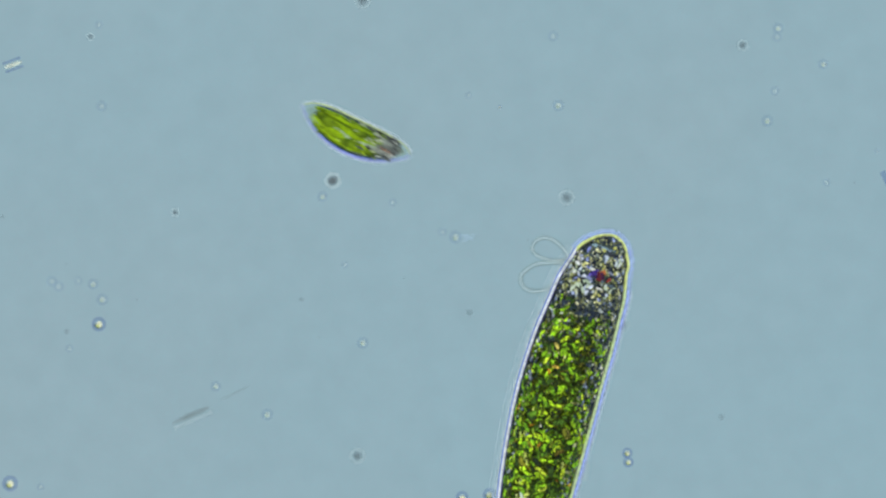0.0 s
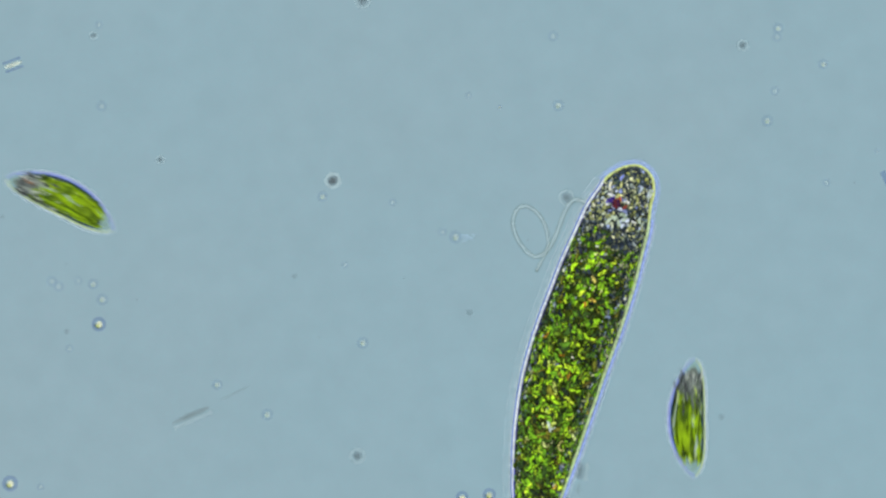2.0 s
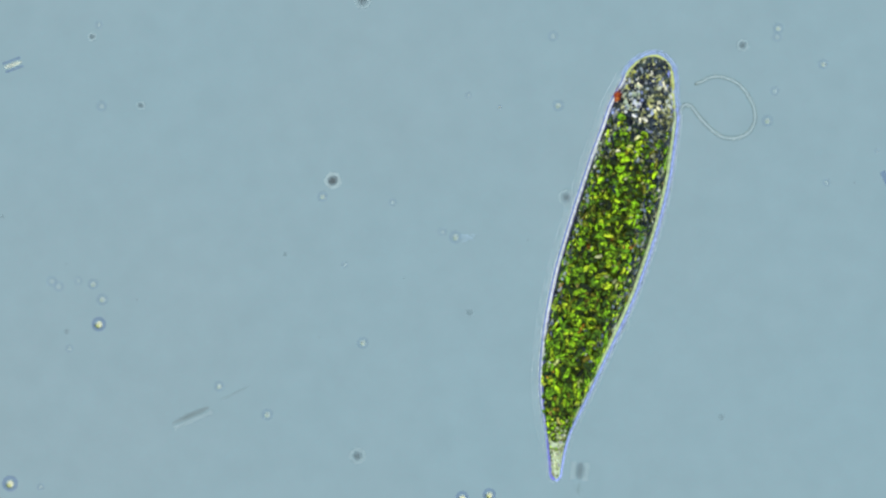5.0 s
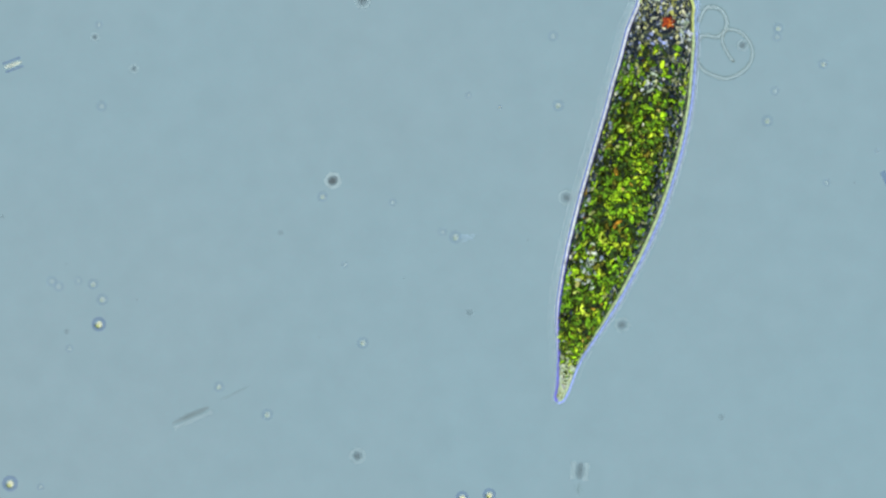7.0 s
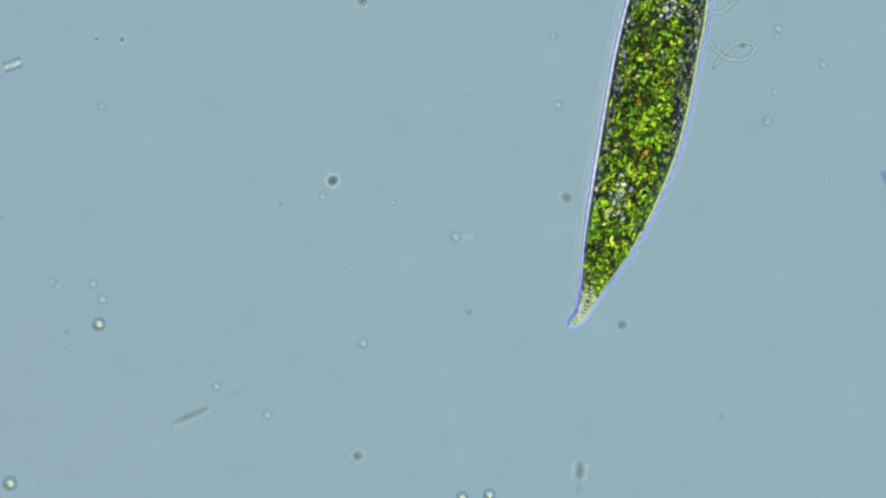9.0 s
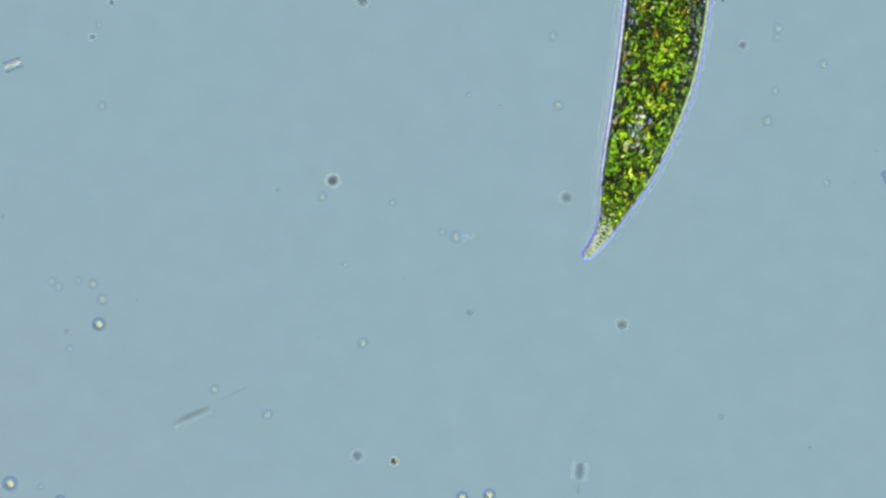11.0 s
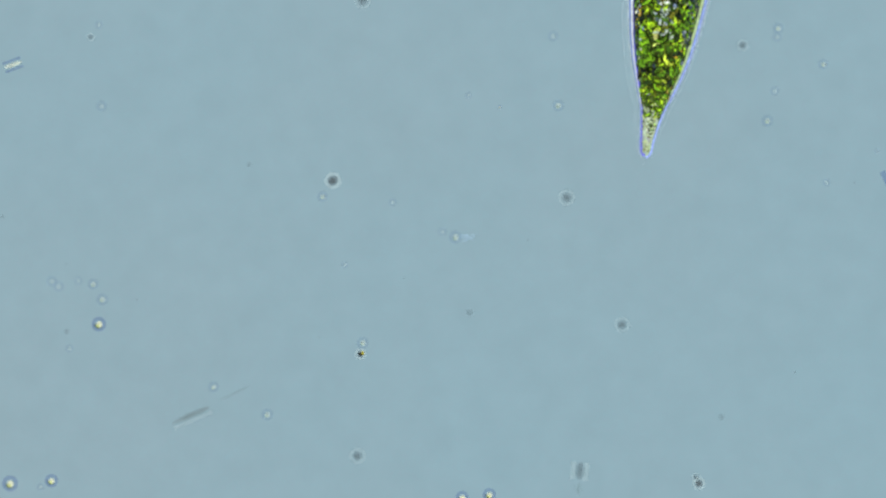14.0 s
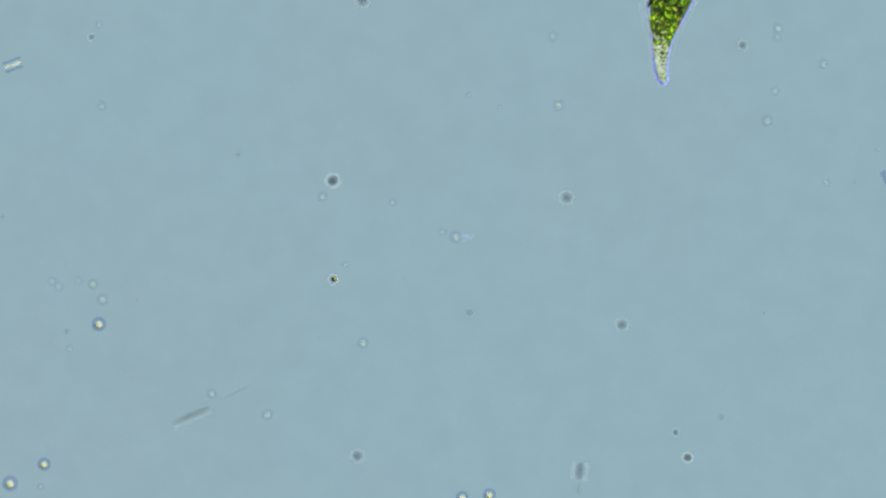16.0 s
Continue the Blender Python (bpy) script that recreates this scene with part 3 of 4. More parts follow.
            if 34 < s < 118 and (-80 < q < 28 or q > 165 or q < -120):
                shade = 0.40
            (dim if rnd.random() < shade else grey).blob(m, sides=6, rings=4, bend=rnd.uniform(-0.9, 0.9))
    for name, sp, mat in (("chloroplast_mass", green, "chloroplast"), ("granule_mass", grey, "granule"), ("slate_granule_mass", dim, "granule_dim"), ("tail_granule_mass", pale, "tail_granule")):
        if sp.v:
            tagged(part(name, sp, [mat, "dark_outline"] if mat == "chloroplast" else [mat], core), kind="stuff")
    # single chloroplasts lying on top of the mass
    if 150 < mid < 676:
        for _ in range(12):
            s, w = rnd.uniform(s0, s1), rnd.uniform(0, 2 * math.pi)
            k = rnd.uniform(0.8, 1.3) * min(1, girth(s) / 45) * float(np.interp(s, (300, 480), (1.0, 1.3)))
            m = surface(s, s0, w, rnd.uniform(0.90, 0.935)) @ Matrix.Rotation(rnd.uniform(0, math.pi), 4, "Z") @ Matrix.Diagonal((k, k, k, 1))
            part("chloroplast", rnd.choice(templates), None, core, m=m)
    return core


def grain_cluster(core, name, s0, s, w, spread, n, size, mat, label, rnd, depth=0.93):
    soup = Soup()
    m0 = surface(s, s0, w, depth)
    for _ in range(n):
        a = rnd.uniform(0.7, 1.25) * size * U
        m = m0 @ Matrix.Translation((rnd.gauss(0, spread) * U, rnd.gauss(0, spread) * U, rnd.uniform(-1, 1.5) * U)) \
            @ Matrix.Rotation(rnd.uniform(0, 3), 4, "Z") @ Matrix.Diagonal((a * rnd.uniform(1.0, 2.6), a, a * 0.8, 1))
        soup.blob(m, sides=6, rings=4, bend=rnd.uniform(-0.8, 0.8))
    return part(name, soup, [mat], core, label)


def build_cell():
    rnd = random.Random(7)
    cell = new("euglena_cell")
    cell.location = at(1078, 415)
    tagged(cell, "large spindle-shaped green flagellate cell with pointed clear tail", "microorganism")
    templates = []
    for bend, a, b in ((0.4, 7.0, 3.4), (-0.9, 6.4, 3.0), (1.2, 7.6, 2.7), (0.7, 5.2, 3.4), (-0.3, 8.4, 3.0), (1.5, 6.6, 2.5)):
        sp = Soup()
        bean(sp, Matrix.Identity(4), a, b, bend)
        templates.append(sp.mesh("chloroplast", ["chloroplast_one", "dark_outline"]))
    grains = []
    for long, bend in ((1.0, 0.0), (1.4, 0.5), (1.9, -0.6), (2.4, 0.4), (1.6, 0.8)):
        sp = Soup()
        sp.blob(Matrix.Diagonal((2.6 * long * U, 2.6 * U, 2.1 * U, 1)), bend=bend)
        grains.append(sp.mesh("paramylon_grain", ["paramylon"]))
    walls = [(build_wall_piece(cell, i, -1), build_wall_piece(cell, i, 1)) for i in range(PIECES)]
    cores = [build_content_piece(cell, i, templates, rnd) for i in range(PIECES)]

    def core_of(s):
        i = int(s / STEP)
        return cores[i], i * STEP
    spot = grain_cluster(cell, "eyespot", SPOT_PIECE * STEP, 76, 0, 4.0, 17, 2.4, "eyespot", "dark orange-red eyespot copy on the near side", rnd, 0.99)
    for s, w, sp, n in ((30, 2.4, 6, 9), (72, 3.95, 7, 16), (96, 3.9, 8, 14), (38, 0.85, 5, 10), (34, 0.2, 3, 5), (98, -0.2, 8, 18), (92, 0.5, 7, 12), (72, -0.75, 7, 14),
                        (485, -0.25, 5, 7), (502, 2.72, 6, 16), (516, 2.84, 7, 24), (532, 2.74, 7, 22), (552, 2.88, 6, 14), (188, 3.0, 8, 16)):
        c, s0 = core_of(s)
        m0 = surface(s, s0, w, 0.945)
        for _ in range(n):
            k = rnd.uniform(0.7, 1.25) if s < 150 else rnd.uniform(0.45, 1.0)
            m = m0 @ Matrix.Translation((rnd.gauss(0, sp) * U, rnd.gauss(0, sp) * U, rnd.uniform(-1, 1.5) * U)) @ Matrix.Rotation(rnd.uniform(0, 3), 4, "Z")
            part("paramylon_grain", rnd.choice(grains), None, c, "", m @ Matrix.Diagonal((k, k, k, 1)))
    c, s0 = core_of(78)
    grain_cluster(c, "eyespot_grain", s0, 78, 3.2, 4.8, 30, 2.3, "eyespot_orange", "bright orange-red grains of the eyespot", rnd, 1.02)
    grain_cluster(spot, "violet_grain", SPOT_PIECE * STEP, 75, -0.24, 3.2, 8, 2.1, "violet_grain", "violet grains beside the eyespot", rnd, 0.99)
    for s, w, r in ((645, 3.1, 11), (596, 3.3, 14), (560, 2.7, 12), (470, 2.9, 9), (335, 3.4, 8), (530, 0.6, 11), (455, 0.2, 9), (300, 1.0, 8)):
        c, s0 = core_of(s)
        sp = Soup()
        for lag, k, wide in ((0.0, 1.0, 0.22), (2.9, 0.86, 0.26)):      # two uneven bows round a dark middle
            qs = np.linspace(r + lag, r + lag + 2.5, 10)
            ring = [Vector((math.cos(q) * r * k * (1 + 0.12 * math.sin(2 * q + r)) * U, math.sin(q) * r * k * U, 0)) for q in qs]
            hs = [wide * r * (0.35 + 0.65 * math.sin(math.pi * (j + 0.5) / 10)) * U for j in range(10)]
            sp.tube(ring, hs, [0.7 * h for h in hs])
        part("chloroplast", sp, ["chloroplast"], c, "curled ring-shaped chloroplast", surface(s, s0, w, 0.94))
    return cell, walls, cores, spot


# ---- its whip, a chain of short stiff links ----
LINKS, WHIP = 54, 460.0
LINK = WHIP / LINKS
WHIP_SHAPES = {
    0.0: [(1000, 466), (972, 467), (945, 471), (922, 492), (932, 514), (962, 516), (988, 500), (1006, 478), (1003, 450), (985, 430), (962, 422), (944, 434), (946, 450), (968, 461), (997, 462)],
    0.2: [(1002, 462), (980, 448), (952, 460), (931, 484), (926, 512), (937, 528), (955, 520), (968, 494), (967, 470), (950, 450), (931, 441)],
    0.3: [(1005, 452), (975, 448), (945, 462), (931, 485), (930, 510), (944, 526), (964, 520), (972, 498), (964, 474), (944, 464), (918, 458)],
    0.4: [(997, 448), (971, 422), (948, 428), (934, 464), (946, 496), (975, 514), (1005, 490), (1000, 452), (975, 446), (945, 456), (918, 467)],
    0.5: [(1008, 436), (995, 412), (972, 403), (950, 411), (936, 436), (939, 466), (956, 492), (985, 503), (1010, 480), (1000, 450), (965, 440), (936, 444), (923, 458), (932, 480), (956, 497)],
    0.8: [(1025, 422), (975, 424), (935, 416), (904, 406), (899, 416), (912, 442), (940, 470), (978, 490)],
    1.0: [(1037, 391), (1000, 404), (970, 410), (946, 402), (940, 391), (952, 378), (972, 377), (992, 390), (1004, 414), (1000, 436), (980, 456), (955, 468), (930, 464), (919, 453), (932, 445), (956, 450), (975, 466), (982, 492)],
    1.2: [(1020, 395), (995, 398), (962, 414), (935, 428), (908, 420), (902, 396), (920, 376), (948, 376), (968, 396), (970, 425), (950, 448), (928, 464)],
    1.5: [(1035, 377), (1010, 380), (985, 398), (960, 415), (930, 422), (908, 405), (908, 380), (930, 362), (960, 365), (980, 390), (983, 420), (970, 455), (945, 478)],
    2.0: [(1035, 357), (1015, 355), (1000, 375), (985, 415), (968, 445), (945, 455), (920, 430), (908, 395), (920, 367), (945, 372), (965, 400), (970, 435), (950, 480)],
    2.6: [(1032, 276), (1024, 325), (999, 375), (958, 413), (917, 405), (897, 367), (925, 339), (966, 345), (985, 370)],
    2.8: [(1085, 262), (1058, 222), (1030, 216), (1018, 245), (1012, 290), (1004, 348), (985, 385), (950, 400), (905, 375), (890, 340), (915, 331), (946, 330)],
    3.0: [(1150, 225), (1165, 212), (1195, 212), (1218, 228), (1212, 255), (1192, 252)],
    3.5: [(1160, 212), (1175, 240), (1210, 268), (1248, 276), (1256, 262), (1250, 240), (1215, 222), (1180, 205)],
    4.0: [(1195, 275), (1218, 304), (1268, 300), (1296, 267), (1284, 221), (1235, 198), (1193, 210), (1170, 240)],
    6.5: [(1222, 60), (1232, 40), (1245, 60), (1226, 110), (1240, 145), (1268, 152), (1294, 118), (1302, 78), (1288, 44), (1255, 28)],
    7.0: [(1236, 40), (1250, 14), (1276, 18), (1286, 45), (1270, 66), (1246, 62), (1232, 80), (1240, 120), (1285, 139), (1322, 120), (1332, 90), (1315, 60), (1288, 52), (1278, 70), (1290, 98), (1303, 113)],
    7.5: [(1238, 28), (1256, 0), (1284, 4), (1294, 24), (1282, 46), (1258, 50), (1238, 64), (1232, 86), (1250, 112), (1288, 117), (1322, 104), (1334, 80), (1318, 52), (1290, 46), (1277, 62), (1281, 92), (1287, 117)],
    8.0: [(1236, 20), (1252, -10), (1280, -12), (1292, 12), (1278, 38), (1254, 36), (1237, 52), (1235, 78), (1253, 100), (1290, 112), (1326, 96), (1330, 74), (1310, 53), (1283, 54), (1269, 74), (1267, 98), (1259, 126)],
    8.5: [(1250, -25), (1282, -18), (1297, 2), (1281, 22), (1258, 14), (1248, 38), (1252, 68), (1276, 93), (1308, 104), (1334, 90), (1322, 62), (1292, 64), (1268, 92), (1258, 116)],
    9.2: [(1262, -45), (1292, -30), (1300, -6), (1284, 8), (1264, 2), (1254, 28), (1258, 58), (1282, 84), (1312, 92), (1336, 86), (1326, 74), (1296, 76), (1272, 96), (1262, 112)],
}


def whip_angles(t):
    """Start of the chain from the apex and the heading of each link, for one of the shapes."""
    ax, ay = apex_at(t)
    p = np.array(WHIP_SHAPES[t], float) - (ax, ay)
    q = np.concatenate([[smooth(u, range(len(p)), p)] for u in np.linspace(0, len(p) - 1, 160)])
    length = np.r_[0, np.cumsum(np.hypot(*np.diff(q, axis=0).T))]
    spare = WHIP - length[-1]
    if spare > 0:                                 # the rest lies inside the body
        d = np.array((-62.0, 300.0)) - q[0]
        start = q[0] + d / np.hypot(*d) * spare
        q = np.vstack([start, q])
        length = np.r_[0, length + spare]
    pts = np.array([[np.interp(k * LINK, length, q[:, c]) for c in (0, 1)] for k in range(LINKS + 1)])
    d = np.diff(pts, axis=0)
    return pts[0], np.unwrap(np.arctan2(-d[:, 1], d[:, 0]))


def build_whip(cell):
    whip = part("flagellum", None, None, cell, "thin pale curling flagellum")
    links = []
    for k in range(LINKS):
        sp = Soup()
        r = 4.9 - 1.4 * k / LINKS
        sp.arch([(0, 0, 0), (LINK * U * 0.5, 0, 0), (LINK * U * 1.0, 0, 0)], r * 0.55 * U, r * U)
        for y in (-0.8, 0.8):                     # its two darker flanks
            sp.arch([(0, y * r * U, 0), (LINK * U * 0.5, y * r * U, 0), (LINK * U * 1.0, y * r * U, 0)], r * 0.32 * U, r * 0.3 * U, 2, sides=3)
        if k == LINKS - 1:
            sp.blob(Matrix.Translation((LINK * U, 0, 0)) @ Matrix.Diagonal((2.4 * U, 2.0 * U, 2.0 * U, 1)), 1)
        links.append(part("flagellum_link", sp, ["flagellum", "flagellum_tip", "flagellum_core"], whip))
    return links


# ---- small green swimmers ----
def build_swimmer(seed):
    rnd = random.Random(seed)
    ob = new("small_green_flagellate")
    tagged(ob, "small leaf-shaped green flagellate swimming, grey front end", "microorganism", "small green swimmers")
    us = [0, 0.02, 0.06, 0.12, 0.2, 0.32, 0.46, 0.6, 0.72, 0.83, 0.91, 0.965, 0.99, 1]
    hw = [0.3, 6.0, 12.0, 18.2, 24.0, 28.0, 29.5, 28.6, 25.8, 20.8, 15.0, 9.6, 5.2, 0.3]

    def half(u):
        return float(np.interp(u, us, hw))

    def axis(u):
        return Vector(((u - 0.5) * 198 * U, 14 * (0.55 - math.sin(math.pi * u)) * U, 0))

    def shell(k, u0, u1, n=16, flat=0.8):
        rings = []
        for i in range(n + 1):
            u = u0 + (u1 - u0) * (0.5 - 0.5 * math.cos(math.pi * i / n))
            c, r = axis(u), max(half(u) * k * (math.sin(math.pi * min(max((u - u0) / (u1 - u0), 0.02), 0.98)) ** 0.35 if k < 1 else 1), 0.3) * U
            rings.append([(c.x, c.y + r * math.cos(w), flat * r * math.sin(w)) for w in (2 * math.pi * j / 20 for j in range(20))])
        s = Soup()
        s.grid(rings)
        return s
    part("skin", shell(1.0, 0, 1), ["swimmer_skin"], ob, "clear colourless skin")
    part("cytoplasm", shell(0.86, 0.12, 0.92), ["swimmer_core"], ob)
    part("front_cytoplasm", shell(0.875, 0.64, 0.94), ["swimmer_front"], ob, "grey front end")
    part("film", shell(0.97, 0.04, 0.97), ["swimmer_film"], ob, "thin green film round the inside")
    # lengthwise, wavy chloroplast bands
    for k in range(18):
        w = 2 * math.pi * k / 18 + rnd.uniform(-0.2, 0.2)
        u0 = rnd.uniform(0.08, 0.32)
        u1 = min(u0 + rnd.uniform(0.36, 0.58), rnd.uniform(0.6, 0.78))
        wide, deep, wave = rnd.uniform(2.6, 6.0), rnd.uniform(0.76, 0.86), rnd.uniform(0.06, 0.22)
        s, rings = Soup(), []
        for i in range(11):
            u = u0 + (u1 - u0) * i / 10
            c, r = axis(u), half(u) * deep * U
            ww = w + 0.6 * (u - 0.4) + wave * math.sin(11 * u + 2 * k)
            o = Vector((0, math.cos(ww), 0.8 * math.sin(ww)))
            sd = Vector((0, -math.sin(ww), 0.8 * math.cos(ww)))
            th = math.sin(math.pi * (0.06 + 0.88 * i / 10)) ** 0.6 * (1 + 0.3 * math.sin(23 * u + k))
            p = c + o * r
            rings.append([tuple(p + sd * (wide * th * U * math.cos(q)) + o * (2.0 * th * U * math.sin(q))) for q in (2 * math.pi * j / 6 for j in range(6))])
        s.grid(rings)
        part("chloroplast", s, ["swimmer_band" if k % 5 else "swimmer_pale"], ob)
    fleck = Soup()
    for _ in range(85):
        u, q = rnd.uniform(0.13, 0.80), rnd.uniform(0, 2 * math.pi)
        c, r = axis(u), half(u) * rnd.uniform(0.78, 0.88) * U
        m = Matrix.Translation(c + Vector((0, math.cos(q) * r, 0.8 * math.sin(q) * r))) @ Matrix.Rotation(rnd.uniform(-0.5, 0.5), 4, "Z")
        fleck.blob(m @ Matrix.Diagonal((rnd.uniform(3, 9) * U, rnd.uniform(1.2, 2.4) * U, 2.0 * U, 1)), sides=5, rings=4, bend=rnd.uniform(-0.8, 0.8))
    tagged(part("chloroplast_flecks", fleck, ["swimmer_band"], ob), kind="stuff")
    g = Soup()
    for _ in range(120):
        u, q = 0.88 - abs(rnd.gauss(0.0, 0.17)), rnd.uniform(0, 2 * math.pi)
        if u < 0.5:
            continue
        c, r = axis(u), half(u) * rnd.uniform(0.76, 0.87) * U
        a = rnd.uniform(1.6, 3.8) * U
        m = Matrix.Translation(c + Vector((0, math.cos(q) * r, 0.8 * math.sin(q) * r))) @ Matrix.Rotation(rnd.uniform(-0.5, 0.5), 4, "Z")
        g.blob(m @ Matrix.Diagonal((a * rnd.uniform(1.6, 4.5), a * 0.8, a * 0.8, 1)), sides=5, rings=3)
    tagged(part("granule_mass", g, ["swimmer_grey"], ob, "grey granules of the front end"), kind="stuff")
    e = Soup()
    for u, y in ((0.80, -4), (0.83, -6), (0.77, -3)):
        e.blob(Matrix.Translation(axis(u) + Vector((0, y * U, half(u) * 0.68 * U))) @ Matrix.Diagonal((6 * U, 2.6 * U, 2 * U, 1)))
    part("eyespot", e, ["swimmer_eyespot"], ob, "small orange eyespot")
    # optical halo and fringes beside the skin, drawn as thin coloured tubes
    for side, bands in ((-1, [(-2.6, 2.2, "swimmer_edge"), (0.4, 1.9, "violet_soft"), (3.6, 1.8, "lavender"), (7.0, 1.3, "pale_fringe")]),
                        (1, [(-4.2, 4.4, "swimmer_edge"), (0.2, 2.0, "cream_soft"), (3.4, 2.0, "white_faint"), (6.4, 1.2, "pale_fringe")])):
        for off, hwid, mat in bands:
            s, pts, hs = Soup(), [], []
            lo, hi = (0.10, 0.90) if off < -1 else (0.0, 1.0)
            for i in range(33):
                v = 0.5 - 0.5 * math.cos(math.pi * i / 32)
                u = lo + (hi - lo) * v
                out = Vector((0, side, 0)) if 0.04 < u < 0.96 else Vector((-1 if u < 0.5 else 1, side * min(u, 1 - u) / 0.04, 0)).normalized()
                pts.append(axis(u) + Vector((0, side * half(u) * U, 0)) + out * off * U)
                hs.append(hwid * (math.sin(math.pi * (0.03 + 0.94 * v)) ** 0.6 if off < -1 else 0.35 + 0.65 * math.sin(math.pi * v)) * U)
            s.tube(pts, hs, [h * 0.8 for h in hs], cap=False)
            part("skin_edge", s, [mat], ob, "thin optical fringe along the edge of the skin")
    return ob


# ---- small things in the water ----
def flat_ring(r, half, mat_i, soup):
    """A round welt, open below."""
    soup.arch([(r * math.cos(q) * U, r * math.sin(q) * U, 0) for q in (2 * math.pi * j / 28 for j in range(29))], half * U, 0.8 * half * U, mat_i)


def dark_speck(x, y, r, soft=0, yellow=False, z=None):
    z = 0.0004 if z is None else z
    ob = new("debris_speck")
    ob.location = at(x, y, z)
    tagged(ob, "tiny %s rounded debris speck on the slide" % ("dark grey", "grey", "faint grey")[soft], "debris speck", "debris specks")
    rnd = random.Random(int(x * 3 + y))
    turn = Matrix.Rotation(rnd.uniform(0, 3), 4, "Z")
    r = r * 0.88
    layers = (1.2, 0.98, 0.75, 0.5) if r > 3 else (1.0, 0.6)
    s = Soup()
    for k in layers:                              # soft outside, denser towards the middle
        off = Matrix.Translation(((k - 1) * 0.12 * r * U, (k - 1) * 0.1 * r * U, 0))
        s.dome(off @ turn @ Matrix.Diagonal((r * 1.04 * k * U, r * 0.93 * k * U, r * 0.6 * k * U, 1)))
    part("core", s, [("speck", "speck_soft", "speck_faint")[soft]], ob)
    if r > 3 and soft < 2:
        # halo of the unfocused speck, built as a pale ring
        h = Soup()
        flat_ring(r * 1.5, r * 0.42, 0, h)
        part("rim", h, [("halo", "halo_soft", "halo_soft")[soft]], ob, "pale optical halo")
    if yellow:
        h = Soup()
        h.blob(Matrix.Translation((r * 0.75 * U, r * 0.35 * U, 0.3 * r * U)) @ Matrix.Diagonal((r * 0.5 * U, r * 0.7 * U, r * 0.5 * U, 1)))
        part("grain", h, ["yellow"], ob, "yellow grain")
        h = Soup()
        h.dome(turn @ Matrix.Diagonal((r * 0.8 * U, r * 0.66 * U, r * 0.7 * U, 1)))
        part("black_core", h, ["speck_black"], ob, "black middle")
    return ob


def ring_bead(x, y, r, soft=0):
    ob = new("water_bead")
    ob.location = at(x, y, 0.0004)
    tagged(ob, "tiny %s round bead with blue rim on slide" % ("bright cream", "pale", "very faint pale")[soft], "bead", "beads on the slide")
    s = Soup()
    for k in ((0.52, 0.40, 0.26), (0.60, 0.44, 0.28), (0.58,))[soft]:
        s.dome(Matrix.Translation((r * 0.06 * U, -r * 0.06 * U, 0)) @ Matrix.Diagonal((r * k * U, r * k * U, r * k * 0.7 * U, 1)))
    part("core", s, [("bead", "bead_soft", "bead_faint")[soft]], ob)
    # chromatic glint coloured onto the bead as a small yellow dome
    if soft < 2:
        g = Soup()
        g.dome(Matrix.Translation((-r * 0.16 * U, -r * 0.30 * U, r * 0.5 * U)) @ Matrix.Diagonal((r * 0.36 * U, r * 0.26 * U, r * 0.1 * U, 1)), sides=12, rings=3)
        part("glint", g, [("bead_yellow", "bead_yellow_soft")[soft]], ob, "yellow-green glint coloured onto the bead")
    if soft == 0 and r > 4:                        # a shade arc, painted as a dark crescent under the bright middle
        g = Soup()
        g.arch([(r * 0.62 * math.cos(q) * U, r * 0.62 * math.sin(q) * U, r * 0.1 * U) for q in np.linspace(3.0, 5.6, 12)], r * 0.16 * U, r * 0.12 * U)
        part("crescent", g, ["olive_shade"], ob, "dark olive shade crescent painted on the bead")
    h = Soup()
    flat_ring(r * 0.92, r * 0.28, 0, h)
    part("rim", h, [("ring", "ring_soft", "ring_faint")[soft]], ob, "blue rim")
    return ob


def rod(x, y, length, width, turn, core, edge, label, edges=(-1, 1), ratio=0.5):
    ob = new("bacterium_rod")
    ob.matrix_basis = Matrix.Translation(at(x, y, 0.0004)) @ pose(0, 0, 0, 0, 0, turn)
    tagged(ob, label, "bacterium")
    s = Soup()
    for k in (1.0, 0.7, 0.4):
        s.dome(Matrix.Translation(((1 - k) * 0.12 * length * U, 0, 0)) @ Matrix.Diagonal((length * (0.62 + 0.38 * k) / 2 * U, width * k / 2 * U, width * k * 0.4 * U, 1)), sides=24)
    part("core", s, [core], ob)
    # edge strips draw the optical fringes beside the rod
    for side in edges:
        h = Soup()
        h.arch([((-0.5 + k / 8) * length * U, side * (width * (0.5 + ratio)) * U, 0) for k in range(9)], width * 0.28 * U, width * 0.2 * U)
        part("edge", h, [edge], ob, "optical fringe along the edge")
    return ob


slide = build_slide()
cell, walls, cores, spot = build_cell()
links = build_whip(cell)
swimmers = [build_swimmer(11 + k) for k in range(3)]

